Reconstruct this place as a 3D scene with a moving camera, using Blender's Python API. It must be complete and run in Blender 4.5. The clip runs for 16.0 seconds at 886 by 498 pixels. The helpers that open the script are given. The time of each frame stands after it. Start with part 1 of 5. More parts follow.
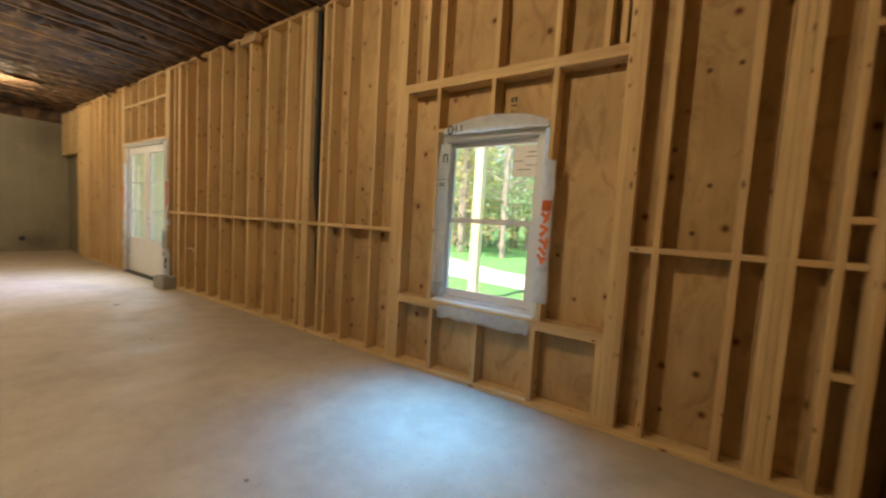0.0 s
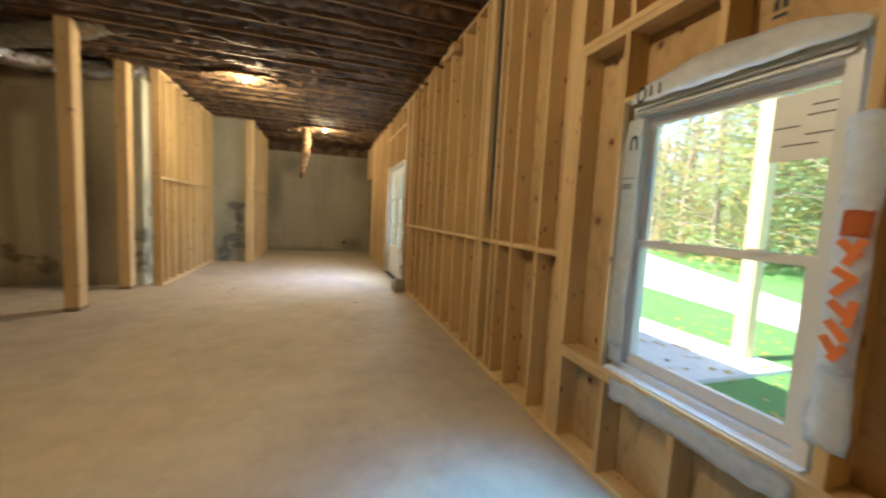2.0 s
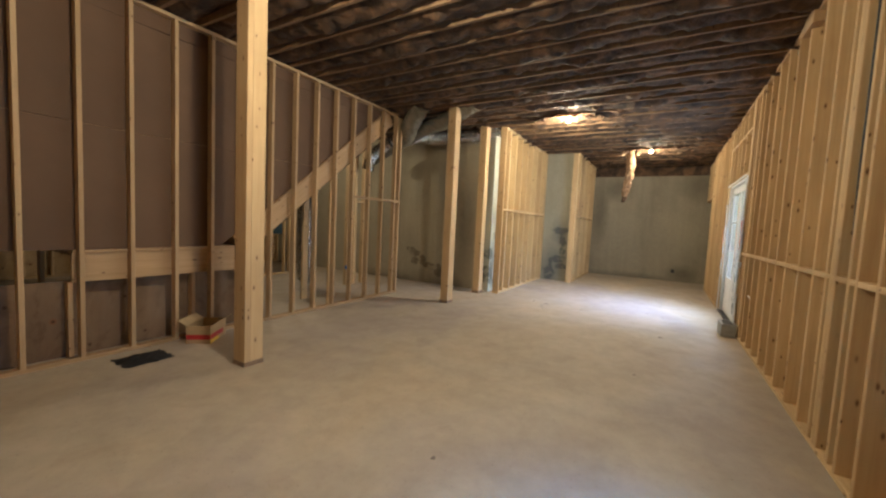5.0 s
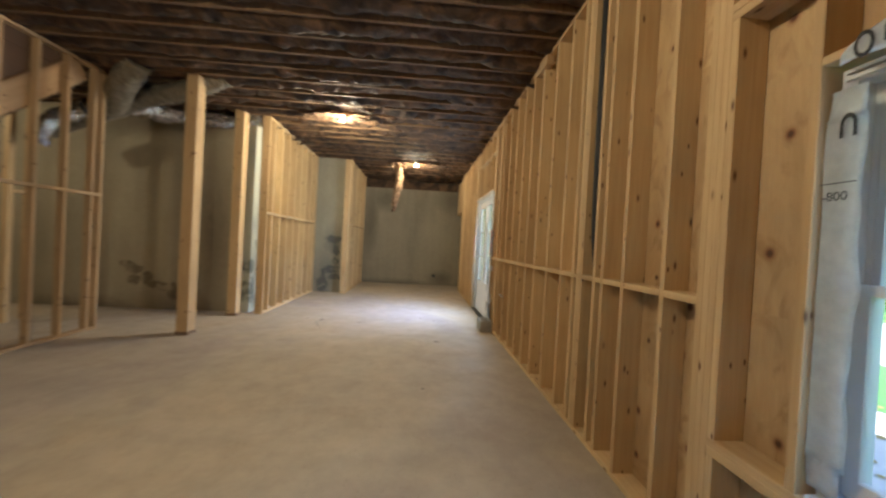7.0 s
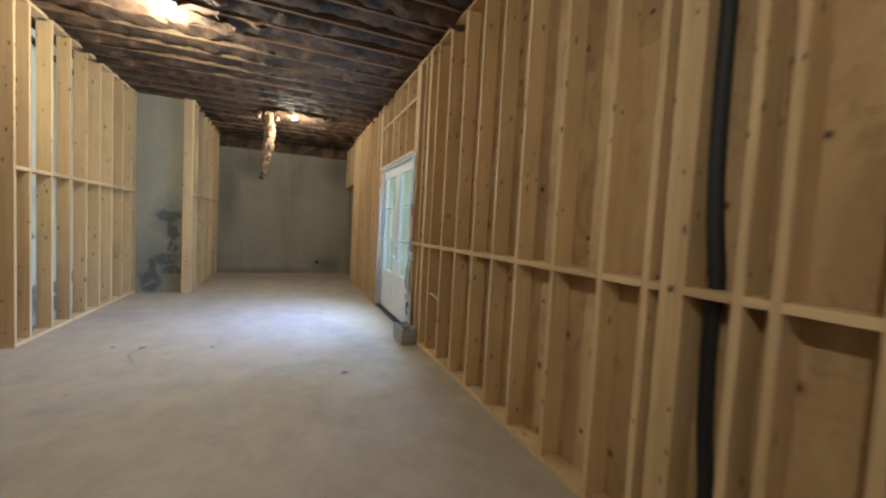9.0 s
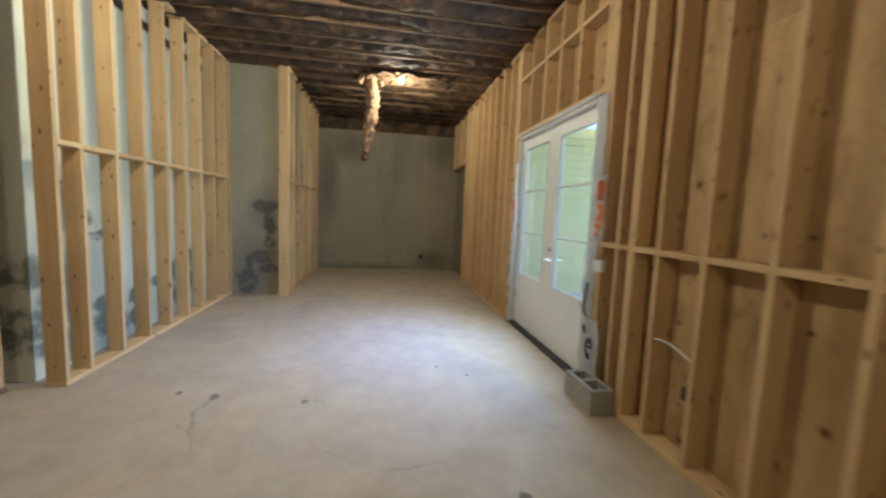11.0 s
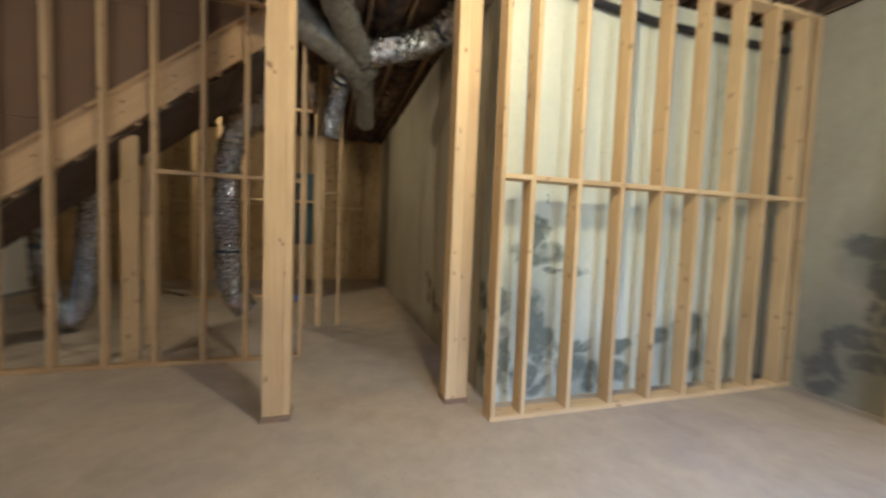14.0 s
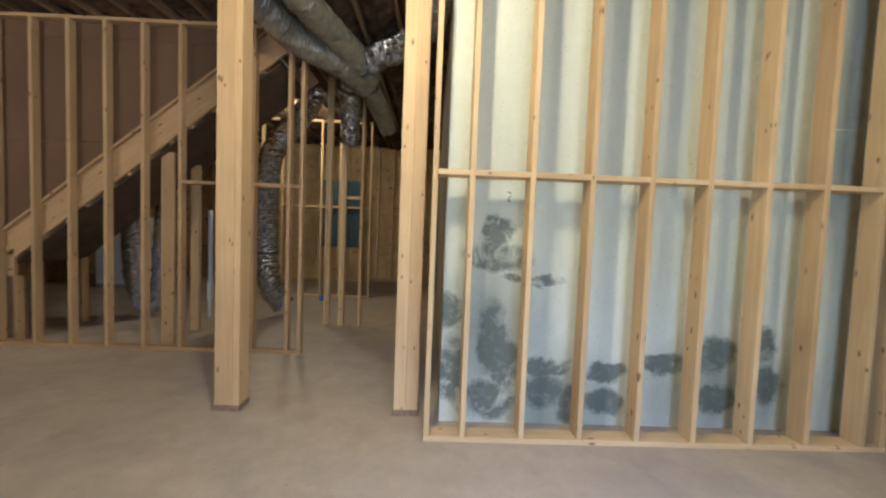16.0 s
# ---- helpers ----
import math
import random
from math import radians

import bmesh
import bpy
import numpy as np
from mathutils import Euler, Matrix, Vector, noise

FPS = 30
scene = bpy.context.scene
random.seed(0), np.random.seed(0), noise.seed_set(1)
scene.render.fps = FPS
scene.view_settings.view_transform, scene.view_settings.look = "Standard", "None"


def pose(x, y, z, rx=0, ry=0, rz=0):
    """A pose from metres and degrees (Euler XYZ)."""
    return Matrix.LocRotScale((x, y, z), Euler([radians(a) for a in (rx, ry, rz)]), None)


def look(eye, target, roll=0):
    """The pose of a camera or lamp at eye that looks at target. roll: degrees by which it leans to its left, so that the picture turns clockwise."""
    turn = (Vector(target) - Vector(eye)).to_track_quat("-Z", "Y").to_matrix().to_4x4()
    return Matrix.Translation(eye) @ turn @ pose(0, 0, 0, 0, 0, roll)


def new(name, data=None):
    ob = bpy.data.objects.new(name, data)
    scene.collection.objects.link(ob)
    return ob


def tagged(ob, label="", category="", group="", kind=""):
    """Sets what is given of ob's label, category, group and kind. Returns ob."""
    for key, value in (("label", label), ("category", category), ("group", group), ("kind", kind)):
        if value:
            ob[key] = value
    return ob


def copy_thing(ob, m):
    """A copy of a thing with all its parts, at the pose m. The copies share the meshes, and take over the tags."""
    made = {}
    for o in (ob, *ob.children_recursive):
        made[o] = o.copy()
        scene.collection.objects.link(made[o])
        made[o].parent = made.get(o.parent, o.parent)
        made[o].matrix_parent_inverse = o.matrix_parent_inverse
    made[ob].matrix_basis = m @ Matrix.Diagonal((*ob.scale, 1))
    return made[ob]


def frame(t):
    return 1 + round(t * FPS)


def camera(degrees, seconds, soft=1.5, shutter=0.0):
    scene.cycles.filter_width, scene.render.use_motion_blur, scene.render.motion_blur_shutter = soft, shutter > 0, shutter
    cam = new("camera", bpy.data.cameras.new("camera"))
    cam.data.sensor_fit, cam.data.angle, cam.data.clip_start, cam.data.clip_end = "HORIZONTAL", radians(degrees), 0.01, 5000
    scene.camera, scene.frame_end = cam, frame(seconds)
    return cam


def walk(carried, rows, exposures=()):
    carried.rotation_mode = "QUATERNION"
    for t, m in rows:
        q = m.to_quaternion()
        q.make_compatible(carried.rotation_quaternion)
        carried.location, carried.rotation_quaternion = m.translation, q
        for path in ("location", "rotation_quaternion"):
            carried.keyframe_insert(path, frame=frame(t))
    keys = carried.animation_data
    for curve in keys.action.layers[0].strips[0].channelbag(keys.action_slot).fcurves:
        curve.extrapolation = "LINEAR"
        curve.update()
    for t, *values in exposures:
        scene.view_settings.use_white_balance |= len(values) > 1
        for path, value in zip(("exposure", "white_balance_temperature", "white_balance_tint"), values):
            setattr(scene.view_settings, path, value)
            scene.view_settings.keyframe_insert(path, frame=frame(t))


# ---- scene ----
cam = camera(99.2, 16.0, soft=2.3, shutter=0.5)
PATH = [
    (0, (0.862, 0.711, 1.352), (-0.246, 2.37, 1.209), 3.4),
    (0.5, (0.859, 1.056, 1.385), (-0.479, 2.533, 1.219), 3.2),
    (1, (0.758, 1.405, 1.443), (-0.772, 2.681, 1.266), 3.1),
    (1.5, (0.676, 1.667, 1.452), (-0.985, 2.767, 1.272), 3.2),
    (2, (0.642, 1.868, 1.473), (-1.251, 2.488, 1.292), 3.0),
    (2.5, (0.711, 1.986, 1.45), (-1.261, 2.277, 1.281), 3.1),
    (3, (0.779, 2.102, 1.461), (-1.199, 1.858, 1.291), 3.1),
    (3.5, (0.735, 2.218, 1.482), (-1.153, 1.582, 1.305), 2.8),
    (3.7, (0.731, 2.251, 1.478), (-1.121, 1.518, 1.295), 3.1),
    (4.75, (0.780, 2.340, 1.497), (-0.938, 1.317, 1.357), 2.9),
    (5.8, (0.822, 2.409, 1.515), (-1.032, 1.665, 1.411), 2.7),
    (6, (0.744, 2.402, 1.513), (-1.158, 1.787, 1.439), 3.0),
    (6.5, (0.484, 2.271, 1.48), (-1.505, 2.065, 1.455), 3.1),
    (7, (0.138, 2.082, 1.45), (-1.857, 2.214, 1.425), 3.1),
    (7.5, (-0.32, 1.937, 1.477), (-2.277, 2.344, 1.413), 3.0),
    (8, (-0.776, 1.888, 1.461), (-2.686, 2.472, 1.359), 3.0),
    (8.2, (-0.967, 1.889, 1.451), (-2.808, 2.665, 1.353), 3.2),
    (10.3, (-3.033, 1.708, 1.456), (-4.933, 2.319, 1.324), 2.5),
    (10.5, (-3.24, 1.676, 1.452), (-5.159, 2.223, 1.32), 2.6),
    (11, (-3.715, 1.645, 1.45), (-5.678, 1.976, 1.257), 2.4),
    (11.5, (-4.138, 1.619, 1.451), (-6.126, 1.517, 1.257), 2.3),
    (12, (-4.472, 1.66, 1.463), (-6.33, 0.94, 1.286), 2.0),
    (12.1, (-4.561, 1.671, 1.454), (-6.373, 0.846, 1.27), 2.2),
    (12.5, (-4.807, 1.742, 1.41), (-6.371, 0.508, 1.237), 2.0),
    (13, (-5.119, 1.803, 1.362), (-6.517, 0.386, 1.16), 1.8),
    (13.5, (-5.425, 1.779, 1.412), (-6.633, 0.19, 1.292), 2.0),
    (14, (-5.723, 1.831, 1.453), (-6.304, -0.079, 1.339), 2.2),
    (14.5, (-6.091, 1.859, 1.457), (-6.298, -0.126, 1.329), 2.1),
    (15, (-6.448, 1.83, 1.484), (-6.635, -0.158, 1.372), 2.1),
    (15.5, (-6.715, 1.856, 1.462), (-6.9, -0.133, 1.366), 2.2),
    (16, (-6.938, 1.839, 1.458), (-6.986, -0.158, 1.359), 2.2),
]
walk(cam, [(t, look(eye, target, roll)) for t, eye, target, roll in PATH], exposures=((0, 1.72, 6650, 8), (1, 1.78, 6850, 9), (2, 1.82, 6450, 4), (3, 1.74, 6100, 6), (3.5, 2.0, 5900, 7), (5.8, 2.0, 5450, 6), (6.5, 1.84, 5450, 3), (7.5, 1.8, 5700, 8), (8.2, 1.72, 4850, 4), (10.3, 1.52, 4850, 2), (11.5, 1.52, 5650, 0), (12, 1.36, 6050, -2), (12.5, 1.6, 6250, -1), (13.5, 1.77, 5950, 1), (14, 1.82, 5300, 5), (16, 1.82, 5200, 6)))

# ---- world, sun, lamps ----
SUN_EL, SUN_AZ = 55.0, 184.0      # height, and compass turn from +y towards +x
world = bpy.data.worlds.new("sky")
scene.world = world
world.use_nodes = True
wn = world.node_tree
sky = wn.nodes.new("ShaderNodeTexSky")
sky.sky_type = "NISHITA"
sky.sun_disc = False
sky.sun_elevation = radians(SUN_EL)
sky.sun_rotation = radians(SUN_AZ)
wn.nodes["Background"].inputs["Strength"].default_value = 0.15
wn.links.new(sky.outputs["Color"], wn.nodes["Background"].inputs["Color"])

sun_data = bpy.data.lights.new("sun", "SUN")
sun_data.energy, sun_data.angle, sun_data.color = 5.0, radians(0.5), (1.0, 0.94, 0.84)
sun = new("sun", sun_data)
sd = Vector((math.sin(radians(SUN_AZ)) * math.cos(radians(SUN_EL)), math.cos(radians(SUN_AZ)) * math.cos(radians(SUN_EL)), math.sin(radians(SUN_EL))))
sun.matrix_world = look(sd * 30, (0, 0, 0))

BULBS = [(-6.55, 0.65, 3.52), (-10.05, 1.92, 3.48), (-1.02, 0.72, 3.52), (-4.4, -5.0, 3.52)]


def point_lamp(place, watts):
    d = bpy.data.lights.new("bulb_light", "POINT")
    d.energy, d.color, d.shadow_soft_size = watts, (1.0, 0.80, 0.515), 0.09
    o = new("bulb_light", d)
    o.location = place


for (bx, by, bz), watts in zip(BULBS, (56, 33, 52, 24)):
    point_lamp((bx, by, bz - 0.10), watts)


def sky_window(x, z, w, h, watts, colour):
    d = bpy.data.lights.new("daylight", "AREA")
    d.shape, d.size, d.size_y, d.energy, d.color = "RECTANGLE", w, h, watts, colour
    o = new("daylight", d)
    o.matrix_world = look((x, 3.44, z), (x, 0.0, z))


def sky_strip(x, z, w, watts, colour, reach, wide):
    """Light of the high sky, falling steeply through the upper panes."""
    d = bpy.data.lights.new("daylight", "AREA")
    d.shape, d.size, d.size_y, d.energy, d.color, d.spread = "RECTANGLE", w, 0.22, watts, colour, radians(wide)
    o = new("daylight", d)
    o.matrix_world = look((x, 3.34, z), (x, 3.34 - reach, 0.0))


sky_window(-0.54, 1.38, 0.7, 1.2, 6, (0.56, 0.74, 1.0))
sky_window(-7.62, 1.5, 1.5, 1.55, 25, (0.77, 0.88, 1.0))
sky_strip(-0.57, 1.88, 0.7, 4.2, (0.07, 0.42, 1.0), 0.72, 58)
sky_strip(-7.62, 2.12, 1.5, 9, (0.42, 0.54, 1.0), 1.9, 80)


# ---- materials ----
def mat(name, rough=0.8, metal=0.0):
    m = bpy.data.materials.new(name)
    m.use_nodes = True
    nt = m.node_tree
    b = nt.nodes["Principled BSDF"]
    b.inputs["Roughness"].default_value = rough
    b.inputs["Metallic"].default_value = metal
    return m, nt, b


def node(nt, kind, **values):
    n = nt.nodes.new(kind)
    for key, v in values.items():
        n.inputs[key.replace("_", " ")].default_value = v
    return n


def coords(nt, scale=(1, 1, 1), jitter=True):
    tc = nt.nodes.new("ShaderNodeTexCoord")
    mp = nt.nodes.new("ShaderNodeMapping")
    mp.inputs["Scale"].default_value = scale
    if jitter:
        oi = nt.nodes.new("ShaderNodeObjectInfo")
        mul = nt.nodes.new("ShaderNodeVectorMath")
        mul.operation = "SCALE"
        cmb = nt.nodes.new("ShaderNodeCombineXYZ")
        for k in range(3):
            nt.links.new(oi.outputs["Random"], cmb.inputs[k])
        mul.inputs["Scale"].default_value = 37.0
        nt.links.new(cmb.outputs[0], mul.inputs[0])
        add = nt.nodes.new("ShaderNodeVectorMath")
        nt.links.new(tc.outputs["Object"], add.inputs[0])
        nt.links.new(mul.outputs[0], add.inputs[1])
        nt.links.new(add.outputs[0], mp.inputs["Vector"])
    else:
        nt.links.new(tc.outputs["Object"], mp.inputs["Vector"])
    return mp.outputs["Vector"]


def ramp(nt, src, stops):
    r = nt.nodes.new("ShaderNodeValToRGB")
    e = r.color_ramp.elements
    while len(e) < len(stops):
        e.new(0.5)
    for el, (p, c) in zip(e, stops):
        el.position = p
        el.color = (*c, 1) if len(c) == 3 else c
    nt.links.new(src, r.inputs["Fac"])
    return r.outputs["Color"]


def noise_tex(nt, vec, scale, detail=4.0, rough=0.55, distort=0.0):
    n = node(nt, "ShaderNodeTexNoise", Scale=scale, Detail=detail, Roughness=rough, Distortion=distort)
    nt.links.new(vec, n.inputs["Vector"])
    return n.outputs["Fac"]


def mix(nt, fac, a, b, mode="MIX"):
    m = nt.nodes.new("ShaderNodeMix")
    m.data_type, m.blend_type = "RGBA", mode
    for sock, v in ((m.inputs["Factor"], fac), (m.inputs["A"], a), (m.inputs["B"], b)):
        if isinstance(v, (int, float)):
            sock.default_value = v
        elif isinstance(v, tuple):
            sock.default_value = (*v, 1)
        else:
            nt.links.new(v, sock)
    return m.outputs["Result"]


def bump(nt, b, height, strength=0.3, dist=0.01):
    n = node(nt, "ShaderNodeBump", Strength=strength, Distance=dist)
    nt.links.new(height, n.inputs["Height"])
    nt.links.new(n.outputs["Normal"], b.inputs["Normal"])


def tint(nt, colour, lo, hi):
    oi = nt.nodes.new("ShaderNodeObjectInfo")
    t = ramp(nt, oi.outputs["Random"], [(0.0, lo), (1.0, hi)])
    return mix(nt, 1.0, colour, t, "MULTIPLY")


def knots(nt, c, colour, sx, sz, r0, r1, keep):
    """Scattered knots on the faces of a board; keep is the share of cells that have none."""
    sep = nt.nodes.new("ShaderNodeSeparateXYZ")
    nt.links.new(coords(nt, (1, 1, 1)), sep.inputs[0])
    add = nt.nodes.new("ShaderNodeMath")
    nt.links.new(sep.outputs["X"], add.inputs[0])
    nt.links.new(sep.outputs["Y"], add.inputs[1])
    cmb = nt.nodes.new("ShaderNodeCombineXYZ")
    nt.links.new(add.outputs[0], cmb.inputs[0])
    nt.links.new(sep.outputs["Z"], cmb.inputs[1])
    mp = nt.nodes.new("ShaderNodeMapping")
    mp.inputs["Scale"].default_value = (sx, sz, 1)
    nt.links.new(cmb.outputs[0], mp.inputs["Vector"])
    vo = nt.nodes.new("ShaderNodeTexVoronoi")
    vo.voronoi_dimensions = "2D"
    vo.inputs["Scale"].default_value = 1.0
    nt.links.new(mp.outputs[0], vo.inputs["Vector"])
    k = ramp(nt, vo.outputs["Distance"], [(r0, (1, 1, 1)), (r1, (0.35, 0.35, 0.35)), (r1 * 1.5, (0, 0, 0))])
    on = ramp(nt, vo.outputs["Color"], [(keep, (0, 0, 0)), (keep + 0.02, (1, 1, 1))])
    return mix(nt, mix(nt, 1.0, k, on, "MULTIPLY"), c, colour)


def wood(name, light, dark, knot, lo=(0.78, 0.74, 0.70), hi=(1.0, 1.0, 1.0)):
    m, nt, b = mat(name, 0.75)
    g = noise_tex(nt, coords(nt, (22, 22, 0.9)), 1.6, 5, 0.6, 0.6)
    fine = noise_tex(nt, coords(nt, (90, 90, 3.0)), 2.0, 3, 0.6)
    c = ramp(nt, g, [(0.22, dark), (0.60, light)])
    c = mix(nt, 0.20, c, ramp(nt, fine, [(0.3, dark), (0.7, light)]))
    c = knots(nt, c, knot, 9.0, 3.6, 0.035, 0.085, 0.69)
    c = knots(nt, c, knot, 14.0, 6.0, 0.05, 0.085, 0.75)
    big = noise_tex(nt, coords(nt, (1, 1, 1)), 1.3, 3)
    c = mix(nt, 0.6, c, ramp(nt, big, [(0.3, (0.72, 0.70, 0.68)), (0.65, (1, 1, 1))]), "MULTIPLY")
    c = tint(nt, c, lo, hi)
    nt.links.new(c, b.inputs["Base Color"])
    bump(nt, b, fine, 0.25, 0.003)
    return m


PINE = wood("pine_lumber", (0.675, 0.49, 0.255), (0.545, 0.36, 0.16), (0.17, 0.085, 0.035))
PINE_OLD = wood("weathered_lumber", (0.53, 0.365, 0.19), (0.40, 0.26, 0.125), (0.12, 0.06, 0.03))
POST = wood("post_lumber", (0.70, 0.505, 0.265), (0.58, 0.39, 0.18), (0.20, 0.10, 0.045))
STAIR = wood("stair_lumber", (0.54, 0.36, 0.185), (0.40, 0.25, 0.115), (0.11, 0.055, 0.03))
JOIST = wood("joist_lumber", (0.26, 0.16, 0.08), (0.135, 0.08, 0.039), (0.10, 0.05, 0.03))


def plywood(name, light, dark):
    m, nt, b = mat(name, 0.8)
    g = noise_tex(nt, coords(nt, (3.0, 3.0, 0.8)), 1.4, 6, 0.6, 1.5)
    c = ramp(nt, g, [(0.28, dark), (0.66, light)])
    f = noise_tex(nt, coords(nt, (60, 60, 6)), 1.5, 3, 0.6)
    c = mix(nt, 0.22, c, ramp(nt, f, [(0.3, dark), (0.7, light)]))
    c = knots(nt, c, (0.30, 0.13, 0.05), 4.2, 4.0, 0.05, 0.11, 0.66)
    c = knots(nt, c, (0.10, 0.045, 0.02), 4.2, 4.0, 0.03, 0.065, 0.55)
    sw = noise_tex(nt, coords(nt, (1.0, 1.0, 0.6)), 3.5, 5, 0.6, 2.5)
    c = mix(nt, 0.6, c, ramp(nt, sw, [(0.36, (0.66, 0.58, 0.50)), (0.48, (1, 1, 1)), (0.62, (1.0, 0.98, 0.94)), (0.70, (0.80, 0.74, 0.66))]), "MULTIPLY")
    big = noise_tex(nt, coords(nt, (1, 1, 1)), 0.9, 4)
    c = mix(nt, 0.7, c, ramp(nt, big, [(0.3, (0.62, 0.58, 0.54)), (0.62, (1, 1, 1))]), "MULTIPLY")
    c = tint(nt, c, (0.86, 0.82, 0.78), (1, 1, 1))
    nt.links.new(c, b.inputs["Base Color"])
    bump(nt, b, f, 0.2, 0.003)
    return m


PLY = plywood("sheathing_plywood", (0.61, 0.435, 0.22), (0.44, 0.29, 0.13))
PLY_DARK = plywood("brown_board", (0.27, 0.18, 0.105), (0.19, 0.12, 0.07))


def patch_mask(nt, v, blobs, axis, inner, outer, wobble):
    """Ragged patches, damp stains and broad darker areas, each (along, up, half width, half height) on an upright face.
    """
    n = node(nt, "ShaderNodeTexNoise", Scale=6.0, Detail=7.0, Roughness=0.72)
    nt.links.new(v, n.inputs["Vector"])
    off = nt.nodes.new("ShaderNodeVectorMath")
    off.operation = "MULTIPLY_ADD"
    off.inputs[1].default_value = (wobble, wobble, wobble)
    nt.links.new(n.outputs["Color"], off.inputs[0])
    nt.links.new(v, off.inputs[2])
    sep = nt.nodes.new("ShaderNodeSeparateXYZ")
    nt.links.new(off.outputs[0], sep.inputs[0])
    flat = nt.nodes.new("ShaderNodeCombineXYZ")
    nt.links.new(sep.outputs[axis], flat.inputs[0])
    nt.links.new(sep.outputs["Z"], flat.inputs[1])
    least = None
    for u, z, ru, rz in blobs:
        mp = nt.nodes.new("ShaderNodeMapping")
        mp.vector_type = "TEXTURE"
        mp.inputs["Location"].default_value = (u + wobble * 0.5, z + wobble * 0.5, 0)
        mp.inputs["Scale"].default_value = (ru, rz, 1)
        nt.links.new(flat.outputs[0], mp.inputs["Vector"])
        ln = nt.nodes.new("ShaderNodeVectorMath")
        ln.operation = "LENGTH"
        nt.links.new(mp.outputs[0], ln.inputs[0])
        if least is None:
            least = ln.outputs["Value"]
        else:
            mn = nt.nodes.new("ShaderNodeMath")
            mn.operation = "MINIMUM"
            nt.links.new(least, mn.inputs[0])
            nt.links.new(ln.outputs["Value"], mn.inputs[1])
            least = mn.outputs[0]
    rng = node(nt, "ShaderNodeMapRange")
    for key, val in (("From Min", inner), ("From Max", outer), ("To Min", 1.0), ("To Max", 0.0)):
        rng.inputs[key].default_value = val
    nt.links.new(least, rng.inputs["Value"])
    return rng.outputs[0]


def concrete(name, light, dark, stain=None, rough=0.85, patch=0.0, blobs=(), soft=(), axis="X", deep=0.86):
    m, nt, b = mat(name, rough)
    v = coords(nt, (1, 1, 1), False)
    a = noise_tex(nt, v, 0.8, 6, 0.6, 0.4)
    f = noise_tex(nt, v, 14, 6, 0.65)
    c = ramp(nt, a, [(0.3, dark), (0.68, light)])
    c = mix(nt, 0.35, c, ramp(nt, f, [(0.3, dark), (0.7, light)]))
    streak = noise_tex(nt, coords(nt, (3.0, 3.0, 0.25), False), 1.5, 4)
    c = mix(nt, 0.5, c, ramp(nt, streak, [(0.35, (0.80, 0.80, 0.78)), (0.62, (1, 1, 1))]), "MULTIPLY")
    pores = noise_tex(nt, v, 60, 2, 0.5)
    c = mix(nt, 0.6, c, ramp(nt, pores, [(0.27, (0.45, 0.44, 0.42)), (0.34, (1, 1, 1))]), "MULTIPLY")
    # broad areas with faded edges, mixed towards the darker colour
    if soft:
        g = ramp(nt, patch_mask(nt, v, soft, axis, 0.3, 1.3, 0.25), [(0.0, (0, 0, 0)), (1.0, (0.55, 0.55, 0.55))])
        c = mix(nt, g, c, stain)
    if blobs:
        speck = ramp(nt, noise_tex(nt, v, 20, 5, 0.65), [(0.28, (0.7, 0.7, 0.7)), (0.48, (1, 1, 1))])
        k = ramp(nt, patch_mask(nt, v, blobs, axis, 0.92, 1.30, 0.24), [(0.0, (0, 0, 0)), (1.0, (deep, deep, deep))])
        gaps = ramp(nt, noise_tex(nt, v, 4.5, 5, 0.6, 0.8), [(0.36, (0.25, 0.25, 0.25)), (0.47, (1, 1, 1))])
        c = mix(nt, mix(nt, 1.0, mix(nt, 1.0, k, speck, "MULTIPLY"), gaps, "MULTIPLY"), c, stain)
    if patch:
        # lavender and warm tints: mixed daylight and lamplight painted into the slab
        q = noise_tex(nt, coords(nt, (0.7, 0.9, 1), False), 0.55, 4, 0.55, 0.8)
        c = mix(nt, patch, c, ramp(nt, q, [(0.38, (0.82, 0.79, 0.86)), (0.52, (1.0, 0.97, 0.90)), (0.66, (1.0, 0.90, 0.72))]), "MULTIPLY")
        w = noise_tex(nt, coords(nt, (1, 1, 1), False), 2.6, 6, 0.65, 0.6)
        c = mix(nt, patch * 0.35, c, ramp(nt, w, [(0.32, (0.72, 0.70, 0.70)), (0.5, (1, 1, 1))]), "MULTIPLY")
        rr = ramp(nt, w, [(0.3, (rough + 0.15,) * 3), (0.65, (rough - 0.08,) * 3)])
        nt.links.new(rr, b.inputs["Roughness"])
    nt.links.new(c, b.inputs["Base Color"])
    bump(nt, b, f, 0.25, 0.006)
    return m


